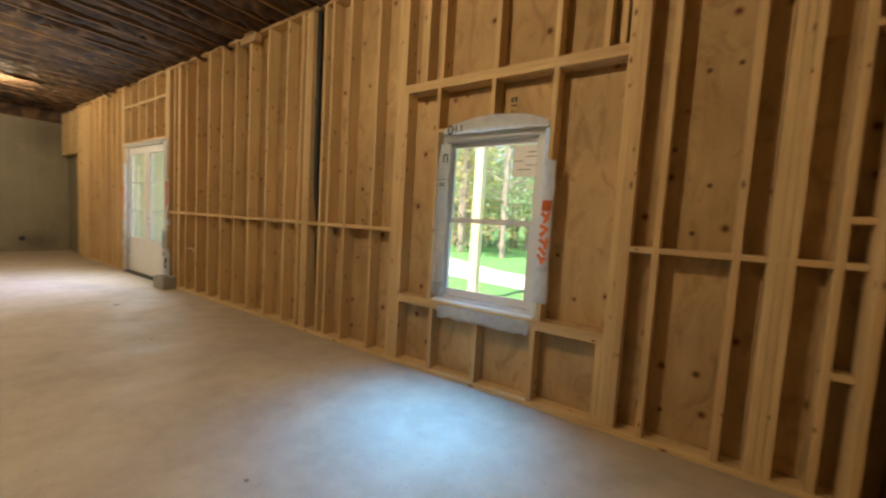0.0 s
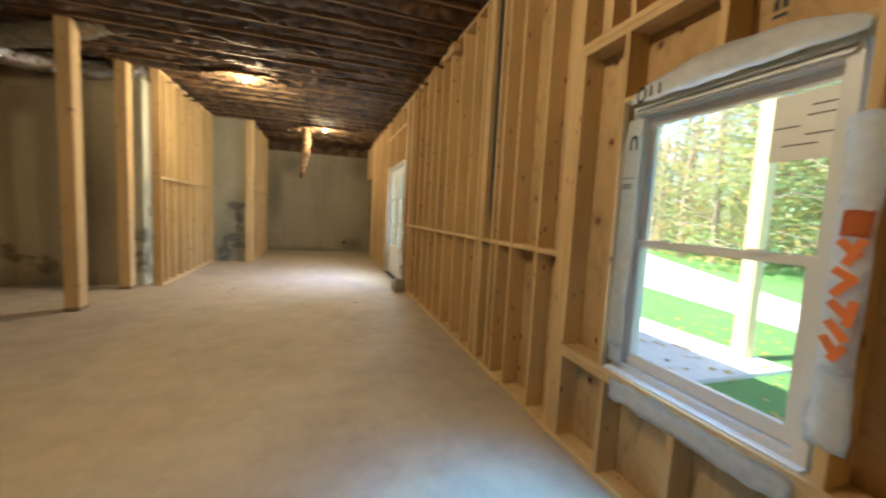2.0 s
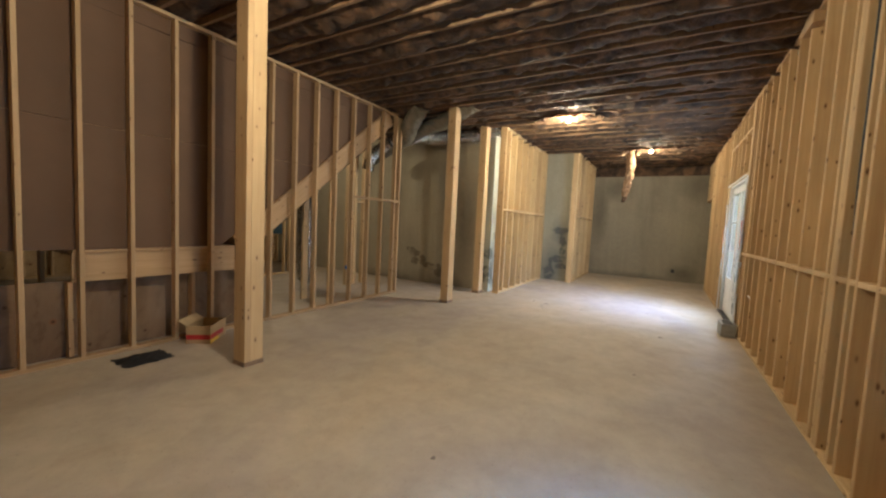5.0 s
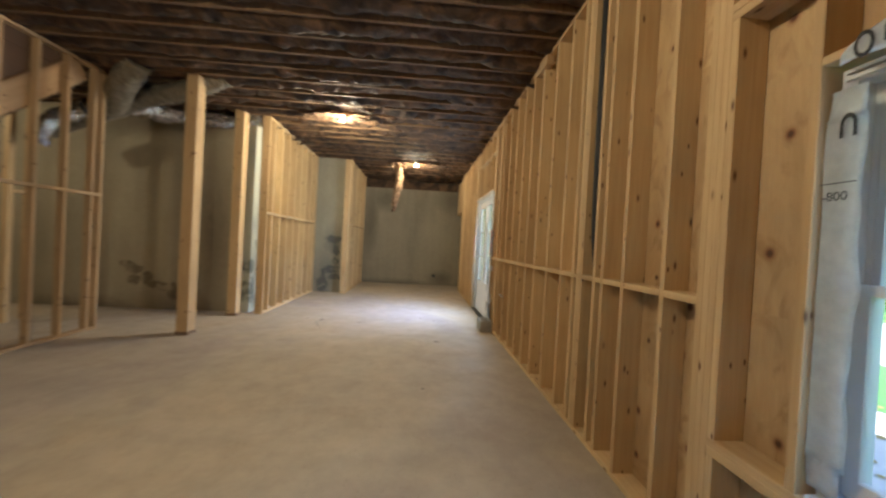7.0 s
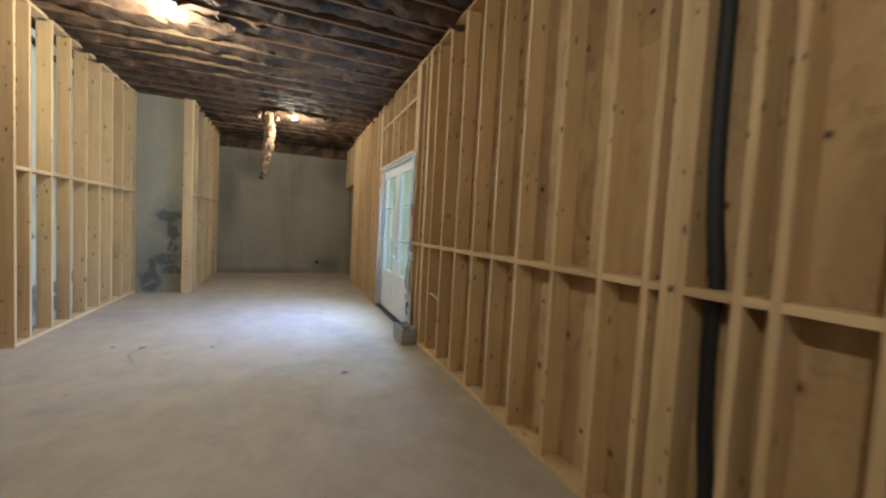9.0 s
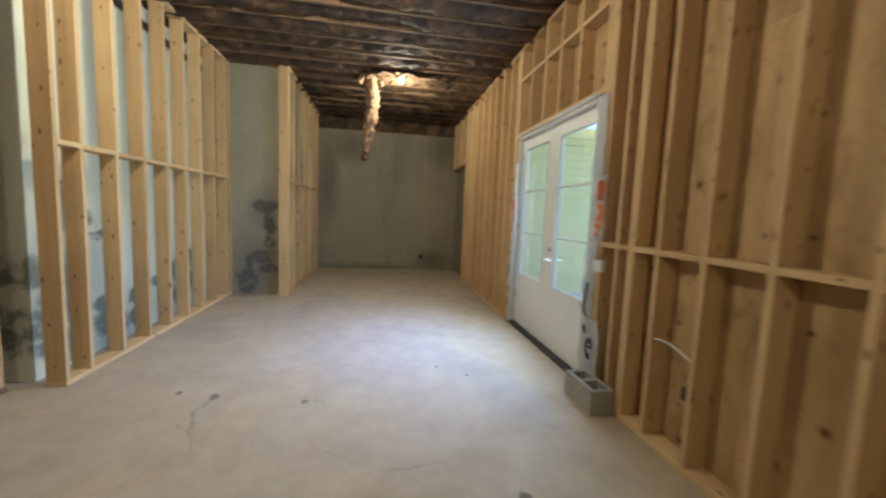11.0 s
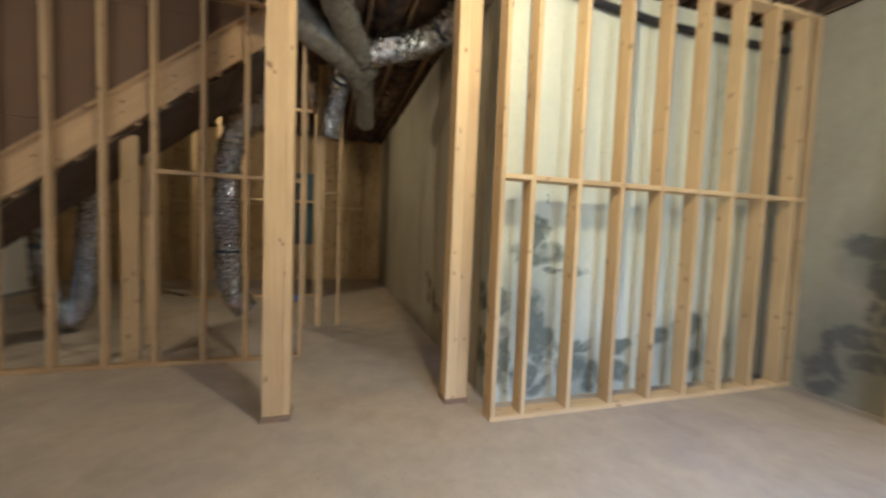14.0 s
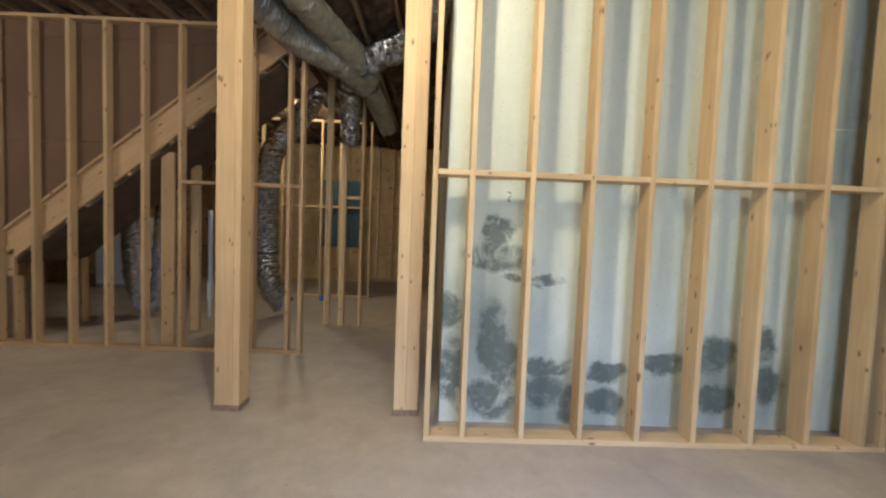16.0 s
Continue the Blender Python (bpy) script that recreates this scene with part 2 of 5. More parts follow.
SLAB = concrete("floor_concrete", (0.485, 0.41, 0.315), (0.385, 0.323, 0.25), rough=0.62, patch=0.6)
# soft: darker areas along the foot, one side and the upper corners
CONC = concrete("wall_concrete", (0.305, 0.262, 0.183), (0.215, 0.182, 0.126), (0.085, 0.068, 0.045), axis="Y",
                soft=[(0.4, 2.2, 0.25, 1.2), (0.9, 2.9, 0.5, 0.4), (2.9, 0.25, 0.4, 0.25), (1.3, 0.0, 1.4, 0.16), (3.2, 3.0, 0.5, 0.5)])
CONC_STAIN = concrete("damp_wall_concrete", (0.38, 0.345, 0.255), (0.28, 0.25, 0.18), (0.075, 0.078, 0.074), axis="Y",
                      blobs=[(-0.18, 1.42, 0.17, 0.10), (-0.12, 1.15, 0.08, 0.16), (-0.12, 0.86, 0.09, 0.10), (-0.22, 0.62, 0.18, 0.10), (-0.14, 0.42, 0.14, 0.07), (-0.46, 0.22, 0.14, 0.20), (-0.44, 0.52, 0.05, 0.10)],
                      soft=[(-0.30, 0.5, 0.5, 0.7), (-0.2, 1.3, 0.25, 0.5)])
# blobs: brown stains; soft: darker bands at foot, head and near the corner
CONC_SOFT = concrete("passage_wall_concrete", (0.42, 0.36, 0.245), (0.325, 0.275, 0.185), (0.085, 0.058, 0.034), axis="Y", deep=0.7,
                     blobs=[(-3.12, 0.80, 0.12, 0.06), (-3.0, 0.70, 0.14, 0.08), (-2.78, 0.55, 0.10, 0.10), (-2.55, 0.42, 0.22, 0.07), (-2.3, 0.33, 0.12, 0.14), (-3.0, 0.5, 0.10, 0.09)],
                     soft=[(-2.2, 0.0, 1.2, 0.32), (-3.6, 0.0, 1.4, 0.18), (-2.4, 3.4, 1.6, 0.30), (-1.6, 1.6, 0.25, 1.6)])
CONC_WHITE = concrete("stained_wall_concrete", (0.63, 0.625, 0.49), (0.52, 0.525, 0.41), (0.085, 0.10, 0.082),
                      blobs=[(-7.40, 1.47, 0.11, 0.11), (-7.42, 1.27, 0.22, 0.10), (-7.70, 1.11, 0.20, 0.035), (-7.07, 0.86, 0.10, 0.12), (-7.40, 0.65, 0.10, 0.24), (-7.52, 0.45, 0.10, 0.17),
                             (-7.34, 0.17, 0.23, 0.13), (-7.10, 0.40, 0.10, 0.22), (-7.83, 0.44, 0.17, 0.06), (-7.80, 0.26, 0.14, 0.12), (-8.02, 0.15, 0.09, 0.14), (-8.30, 0.42, 0.14, 0.07), (-8.28, 0.18, 0.15, 0.10),
                             (-8.71, 0.50, 0.16, 0.08), (-9.11, 0.58, 0.17, 0.13), (-9.16, 0.23, 0.16, 0.10), (-9.50, 0.67, 0.11, 0.12), (-9.53, 0.35, 0.13, 0.14)],
                      soft=[(-9.4, 2.9, 0.10, 1.0), (-9.95, 2.5, 0.2, 1.2), (-7.4, 0.7, 0.4, 0.6), (-9.2, 0.3, 0.7, 0.4), (-7.9, 0.1, 0.5, 0.5)])


def plain(name, colour, rough=0.6, metal=0.0, var=0.12, scale=8.0, relief=0.1):
    m, nt, b = mat(name, rough, metal)
    v = coords(nt, (1, 1, 1))
    n = noise_tex(nt, v, scale, 5, 0.6)
    d = tuple(x * (1 - var * 2) for x in colour)
    nt.links.new(ramp(nt, n, [(0.3, d), (0.65, colour)]), b.inputs["Base Color"])
    bump(nt, b, n, relief, 0.004)
    return m


VINYL = plain("white_vinyl", (0.66, 0.67, 0.68), 0.4, 0, 0.03)
DOOR_WHITE = plain("primed_door", (0.74, 0.73, 0.70), 0.55, 0, 0.04)
WRAP = plain("house_wrap", (0.77, 0.78, 0.77), 0.6, 0, 0.08, 20, 0.4)
ORANGE = plain("orange_print", (0.75, 0.20, 0.05), 0.6)
BLACK = plain("black_print", (0.02, 0.02, 0.022), 0.6)
BLACKP = plain("black_pipe", (0.010, 0.010, 0.011), 0.65)
CHROME = plain("satin_nickel", (0.45, 0.43, 0.40), 0.3, 1.0, 0.1)


def foil(name, colour, rough, metal, relief):
    m, nt, b = mat(name, rough, metal)
    v = coords(nt, (1, 1, 1))
    n = noise_tex(nt, v, 9, 5, 0.6)
    nt.links.new(ramp(nt, n, [(0.3, tuple(x * 0.7 for x in colour)), (0.65, colour)]), b.inputs["Base Color"])
    vo = nt.nodes.new("ShaderNodeTexVoronoi")
    vo.feature = "DISTANCE_TO_EDGE"
    vo.inputs["Scale"].default_value = 16.0
    warp = noise_tex(nt, v, 5, 3)
    off = nt.nodes.new("ShaderNodeVectorMath")
    nt.links.new(v, off.inputs[0])
    nt.links.new(warp, off.inputs[1])
    nt.links.new(off.outputs[0], vo.inputs["Vector"])
    add = nt.nodes.new("ShaderNodeMath")
    nt.links.new(vo.outputs["Distance"], add.inputs[0])
    nt.links.new(noise_tex(nt, v, 30, 3, 0.6, 1.0), add.inputs[1])
    bump(nt, b, add.outputs[0], relief, 0.02)
    return m


FOIL = foil("foil_jacket", (0.56, 0.54, 0.50), 0.13, 1.0, 0.5)
FOILG = foil("grey_duct_jacket", (0.25, 0.22, 0.165), 0.27, 0.25, 0.25)
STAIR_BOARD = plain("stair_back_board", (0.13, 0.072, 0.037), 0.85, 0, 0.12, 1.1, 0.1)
# near-black brown of the board that stands for shade beneath the flight
SHADE_BOARD = plain("stair_shade_board", (0.10, 0.062, 0.036), 0.9, 0, 0.25, 3.0, 0.4)
BLOCK = plain("concrete_block", (0.36, 0.35, 0.32), 0.95, 0, 0.2, 40, 0.6)
PAD = plain("brown_masonry", (0.27, 0.175, 0.105), 0.9, 0, 0.2, 30, 0.5)
TEAL = plain("teal_board", (0.028, 0.058, 0.068), 0.7, 0, 0.1)
CARD = plain("cardboard", (0.45, 0.31, 0.15), 0.8, 0, 0.1)
RED = plain("red_print", (0.45, 0.02, 0.02), 0.6)
YELLOW = plain("yellow_print", (0.75, 0.50, 0.05), 0.6)
PAPER = plain("paper", (0.80, 0.80, 0.78), 0.8, 0, 0.04)
INK = plain("ink", (0.05, 0.05, 0.06), 0.8)
PORCH = plain("porch_post_paint", (0.66, 0.56, 0.33), 0.6, 0, 0.08)
SIDING = plain("yellow_siding", (0.84, 0.74, 0.42), 0.6, 0, 0.06)
TRIMB = plain("plastic_black", (0.02, 0.02, 0.02), 0.5)
STAIN = plain("floor_stain", (0.20, 0.165, 0.14), 0.9)
FADED = plain("faded_floor_stain", (0.41, 0.355, 0.265), 0.8, 0, 0.2, 14)
HOSE = plain("black_hose", (0.012, 0.012, 0.013), 0.6)
CERAMIC = plain("porcelain", (0.75, 0.73, 0.68), 0.3, 0, 0.03)


def kraft_mat():
    m, nt, b = mat("kraft_insulation", 0.8)
    v = coords(nt, (1, 1, 1), False)
    a = noise_tex(nt, v, 3.2, 5, 0.6, 0.8)
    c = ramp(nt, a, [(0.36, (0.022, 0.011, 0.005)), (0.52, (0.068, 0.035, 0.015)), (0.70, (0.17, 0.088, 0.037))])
    nt.links.new(c, b.inputs["Base Color"])
    bump(nt, b, noise_tex(nt, v, 16, 5, 0.6, 1.0), 0.7, 0.03)
    return m


KRAFT = kraft_mat()
TORN = plain("torn_kraft_facing", (0.17, 0.095, 0.048), 0.9, 0, 0.3, 14, 1.0)
FLUFF = plain("torn_insulation", (0.34, 0.205, 0.108), 0.95, 0, 0.36, 22, 1.0)


def glass_mat():
    m, nt, b = mat("glass", 0.0)
    b.inputs["Base Color"].default_value = (1, 1, 1, 1)
    b.inputs["Transmission Weight"].default_value = 1.0
    b.inputs["IOR"].default_value = 1.45
    return m


GLASS = glass_mat()


def bulb_mat():
    m, nt, b = mat("lit_bulb", 0.3)
    b.inputs["Base Color"].default_value = (0.9, 0.85, 0.75, 1)
    b.inputs["Emission Color"].default_value = (1.0, 0.72, 0.38, 1)
    b.inputs["Emission Strength"].default_value = 40.0
    return m


LIT = bulb_mat()


def grass_mat():
    m, nt, b = mat("lawn", 0.9)
    v = coords(nt, (1, 1, 1), False)
    a = noise_tex(nt, v, 0.6, 5, 0.6)
    f = noise_tex(nt, v, 30, 4, 0.7)
    c = ramp(nt, a, [(0.3, (0.07, 0.20, 0.05)), (0.7, (0.12, 0.30, 0.08))])
    c = mix(nt, 0.5, c, ramp(nt, f, [(0.3, (0.05, 0.15, 0.035)), (0.7, (0.15, 0.34, 0.09))]))
    nt.links.new(c, b.inputs["Base Color"])
    bump(nt, b, f, 0.8, 0.03)
    return m


GRASS = grass_mat()
DRIVE = plain("pale_gravel", (0.55, 0.52, 0.47), 0.9, 0, 0.1, 12, 0.3)
PATIO = plain("patio_concrete", (0.66, 0.66, 0.65), 0.85, 0, 0.08, 5, 0.2)
BARK = plain("bark", (0.34, 0.28, 0.22), 0.9, 0, 0.25, 18, 0.8)


def leaf_mat(name, colour):
    m = plain(name, colour, 0.6, 0, 0.2, 3, 0.1)
    nt = m.node_tree
    tr = nt.nodes.new("ShaderNodeBsdfTranslucent")
    tr.inputs["Color"].default_value = (*colour, 1)
    ms = nt.nodes.new("ShaderNodeMixShader")
    ms.inputs[0].default_value = 0.5
    nt.links.new(nt.nodes["Principled BSDF"].outputs[0], ms.inputs[1])
    nt.links.new(tr.outputs[0], ms.inputs[2])
    nt.links.new(ms.outputs[0], nt.nodes["Material Output"].inputs["Surface"])
    return m


LEAVES = [leaf_mat("leaf_" + n, c) for n, c in (("green", (0.26, 0.38, 0.19)), ("lime", (0.42, 0.50, 0.22)), ("gold", (0.60, 0.46, 0.18)))]


# ---- building helpers ----
def root(name, place, label="", category="", group="", kind=""):
    e = new(name)
    e.location = place
    e.empty_display_size = 0.1
    return tagged(e, label, category, group, kind)


def attach(ob, parent):
    if parent is not None:
        ob.parent = parent
        ob.matrix_parent_inverse = parent.matrix_basis.inverted()
    return ob


def finish(name, bm, material, parent=None, label="", smooth=False):
    me = bpy.data.meshes.new(name)
    bm.to_mesh(me)
    bm.free()
    me.materials.append(material)
    if smooth:
        for p in me.polygons:
            p.use_smooth = True
    ob = new(name, me)
    attach(ob, parent)
    if label:
        ob["label"] = label
    return ob


part = finish
MESHES = {}


def lumber_mesh(length, t, w, material, chamfer=0.003):
    key = (round(length, 3), round(t, 4), round(w, 4), material.name)
    if key in MESHES:
        return MESHES[key]
    c = min(chamfer, t / 4, w / 4)
    x, y, h = t / 2, w / 2, length / 2
    ring = [(x - c, -y), (x, -y + c), (x, y - c), (x - c, y), (-x + c, y), (-x, y - c), (-x, -y + c), (-x + c, -y)]
    vs = [(px, py, -h) for px, py in ring] + [(px, py, h) for px, py in ring]
    fs = [(i, (i + 1) % 8, 8 + (i + 1) % 8, 8 + i) for i in range(8)] + [tuple(range(7, -1, -1)), tuple(range(8, 16))]
    me = bpy.data.meshes.new("lumber")
    me.from_pydata(vs, [], fs)
    me.materials.append(material)
    MESHES[key] = me
    return me


def board(name, parent, a, b, thin, t, w, material=None, label=""):
    """A length of lumber from a to b; t metres thick along the way thin, w metres wide across it."""
    a, b = Vector(a), Vector(b)
    zax = (b - a).normalized()
    xax = Vector(thin)
    xax = (xax - zax * xax.dot(zax)).normalized()
    yax = zax.cross(xax)
    m = Matrix((xax, yax, zax)).transposed().to_4x4()
    m.translation = (a + b) / 2
    ob = new(name, lumber_mesh((b - a).length, t, w, material or PINE))
    attach(ob, parent)
    ob.matrix_basis = m
    if label:
        ob["label"] = label
    return ob


def slab(bm, x0, x1, y0, y1, z0, z1):
    g = bmesh.ops.create_cube(bm, size=1.0)
    for v in g["verts"]:
        v.co = Vector((x0 + (v.co.x + 0.5) * (x1 - x0), y0 + (v.co.y + 0.5) * (y1 - y0), z0 + (v.co.z + 0.5) * (z1 - z0)))
    return g["verts"]


def box_part(name, parent, x0, x1, y0, y1, z0, z1, material, label="", bevel=0.0):
    bm = bmesh.new()
    slab(bm, x0, x1, y0, y1, z0, z1)
    if bevel:
        bmesh.ops.bevel(bm, geom=list(bm.edges), offset=bevel, segments=2, affect="EDGES", profile=0.5)
    cx, cy, cz = (x0 + x1) / 2, (y0 + y1) / 2, (z0 + z1) / 2
    bmesh.ops.translate(bm, verts=bm.verts, vec=(-cx, -cy, -cz))
    ob = finish(name, bm, material, None, label)
    attach(ob, parent)
    ob.matrix_basis = Matrix.Translation((cx, cy, cz))
    return ob


def cut_rects(rects, holes):
    for hx0, hx1, hz0, hz1 in holes:
        out = []
        for x0, x1, z0, z1 in rects:
            if hx1 <= x0 or hx0 >= x1 or hz1 <= z0 or hz0 >= z1:
                out.append((x0, x1, z0, z1))
                continue
            if x0 < hx0:
                out.append((x0, hx0, z0, z1))
            if hx1 < x1:
                out.append((hx1, x1, z0, z1))
            mx0, mx1 = max(x0, hx0), min(x1, hx1)
            if z0 < hz0:
                out.append((mx0, mx1, z0, hz0))
            if hz1 < z1:
                out.append((mx0, mx1, hz1, z1))
        rects = out
    return rects


def tube(bm, pts, radius, sides=14, wrinkle=0.0, pitch=0.05, seed=0, pleat=0.5):
    """A round tube along a smooth line through pts; wrinkle gives the crumpled jacket of a flexible duct."""
    pts = [Vector(p) for p in pts]
    line = []
    n = len(pts)
    for i in range(n - 1):
        p0, p1, p2, p3 = pts[max(i - 1, 0)], pts[i], pts[i + 1], pts[min(i + 2, n - 1)]
        steps = max(4, int((p2 - p1).length / pitch))
        for k in range(steps):
            u = k / steps
            line.append(0.5 * ((2 * p1) + (p2 - p0) * u + (2 * p0 - 5 * p1 + 4 * p2 - p3) * u * u + (3 * p1 - p0 - 3 * p2 + p3) * u ** 3))
    line.append(pts[-1])
    rings = []
    up = Vector((0.31, 0.17, 0.94))
    for i, p in enumerate(line):
        d = (line[min(i + 1, len(line) - 1)] - line[max(i - 1, 0)]).normalized()
        s = d.cross(up).normalized()
        q = d.cross(s)
        ring = []
        for k in range(sides):
            a = 2 * math.pi * k / sides
            r = radius
            if wrinkle:
                r *= 1 + wrinkle * (noise.noise(Vector((p.x * 9 + seed, p.y * 9 + math.cos(a) * 2.2, p.z * 9 + math.sin(a) * 2.2))) + 0.8 * noise.noise(Vector((p.x * 27 + seed, p.y * 27 + math.cos(a) * 3, p.z * 27 + math.sin(a) * 3))) + pleat * (i % 2 - 0.5))
            ring.append(bm.verts.new(p + (s * math.cos(a) + q * math.sin(a)) * r))
        rings.append(ring)
    for r0, r1 in zip(rings, rings[1:]):
        for k in range(sides):
            bm.faces.new((r0[k], r0[(k + 1) % sides], r1[(k + 1) % sides], r1[k]))
    bm.faces.new(rings[0][::-1])
    bm.faces.new(rings[-1])


def block_object(name, x0, x1, y0, y1, z0, z1, material, label="", category="", kind="structure"):
    bm = bmesh.new()
    slab(bm, x0, x1, y0, y1, z0, z1)
    return tagged(finish(name, bm, material), label, category, "", kind)


# ---- floor, ceiling, concrete ----
CEIL = 3.60
YN, YS = 3.40, 3.54          # faces of the outer wall's studs and of its sheathing
EAST, WEST, SOUTH = 1.74, -13.1, -8.46


def floor_sheet():
    bm = bmesh.new()
    slab(bm, WEST - 0.3, EAST + 0.3, SOUTH - 0.3, YS + 0.10, -0.12, 0.0)
    tagged(finish("floor", bm, SLAB), "dusty tan concrete slab floor with hairline cracks", "floor", "", "structure")


floor_sheet()


def ceiling_frame():
    bm = bmesh.new()
    slab(bm, WEST - 0.3, EAST + 0.3, SOUTH - 0.3, YS + 0.1, CEIL + 0.29, CEIL + 0.32)
    x = EAST - 0.1
    while x > WEST:
        slab(bm, x - 0.019, x + 0.019, SOUTH - 0.2, YS - 0.02, CEIL, CEIL + 0.288)
        x -= 0.4064
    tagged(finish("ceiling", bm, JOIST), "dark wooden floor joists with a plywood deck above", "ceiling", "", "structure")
    bm = bmesh.new()
    x, k = EAST - 0.1, 0
    while x > WEST + 0.4:
        y0, y1, nx, ny = SOUTH + 0.05, YS - 0.05, 9, 300
        rows = []
        for j in range(ny + 1):
            y = y0 + (y1 - y0) * j / ny
            low = 0.095 + 0.075 * noise.noise(Vector((k * 7.1, y * 0.7, 0)))
            lean = 0.22 * noise.noise(Vector((k * 3.3, y * 0.9, 4)))
            row = []
            for i in range(nx + 1):
                u = i / nx
                px = x - 0.020 - u * 0.3665
                arc = math.sin(math.pi * min(1, max(0, u + lean * u * (1 - u) * 4))) ** 0.7
                fold = 0.030 - 0.085 * abs(noise.noise(Vector((px * 5.5, y * 3.6, k)))) ** 0.8
                wr = fold + 0.030 * noise.noise(Vector((px * 17, y * 13, k))) - 0.034 * abs(noise.noise(Vector((px * 11, y * 8, k + 40))))
                row.append(bm.verts.new((px, y, CEIL + 0.085 - low * arc + wr * (0.35 + 0.65 * arc))))
            rows.append(row)
        for r0, r1 in zip(rows, rows[1:]):
            for i in range(nx):
                bm.faces.new((r0[i], r0[i + 1], r1[i + 1], r1[i]))
        x -= 0.4064
        k += 1
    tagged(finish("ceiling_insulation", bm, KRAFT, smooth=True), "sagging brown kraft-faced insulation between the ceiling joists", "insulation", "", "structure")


ceiling_frame()

c1 = block_object("wall_concrete_1", -10.20, -7.02, -1.25, -0.98, 0, 3.55, CONC_WHITE, "pale damp-stained poured concrete wall behind a stud wall", "wall")
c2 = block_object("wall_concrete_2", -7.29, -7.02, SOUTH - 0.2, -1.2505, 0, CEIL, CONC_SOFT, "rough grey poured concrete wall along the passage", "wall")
block_object("wall_concrete_3", -10.47, -10.20, -1.25, 0.03, 0, CEIL, CONC_STAIN, "short grey concrete return wall with dark damp stains", "wall")
block_object("wall_concrete_4", WEST - 0.25, -10.47, -0.24, 0.03, 0, CEIL, CONC, "grey concrete wall behind studs", "wall")
block_object("wall_west", WEST - 0.25, WEST, 0.03, YS + 0.3, 0, 3.30, CONC, "bare grey poured concrete end wall", "wall")
block_object("wall_concrete_5", WEST, -11.72, 3.52, YS + 0.28, 0, 2.48, CONC, "low concrete wall under framed wall", "wall")
# band over the end wall, in kraft for the brown insulation hanging there
block_object("wall_west_upper", WEST - 0.25, WEST - 0.10, 0.03, YS + 0.3, 3.30, CEIL + 0.29, KRAFT, "dark brown kraft insulation above the concrete end wall", "wall")


box_part("form_line", c1, -10.19, -7.03, -0.98, -0.9785, 2.328, 2.333, CONC_WHITE)


# ---- the outer framed wall ----
WIN = (-1.06, -0.09, 0.64, 2.11)
DOOR = (-8.58, -6.62, 0.0, 2.47)


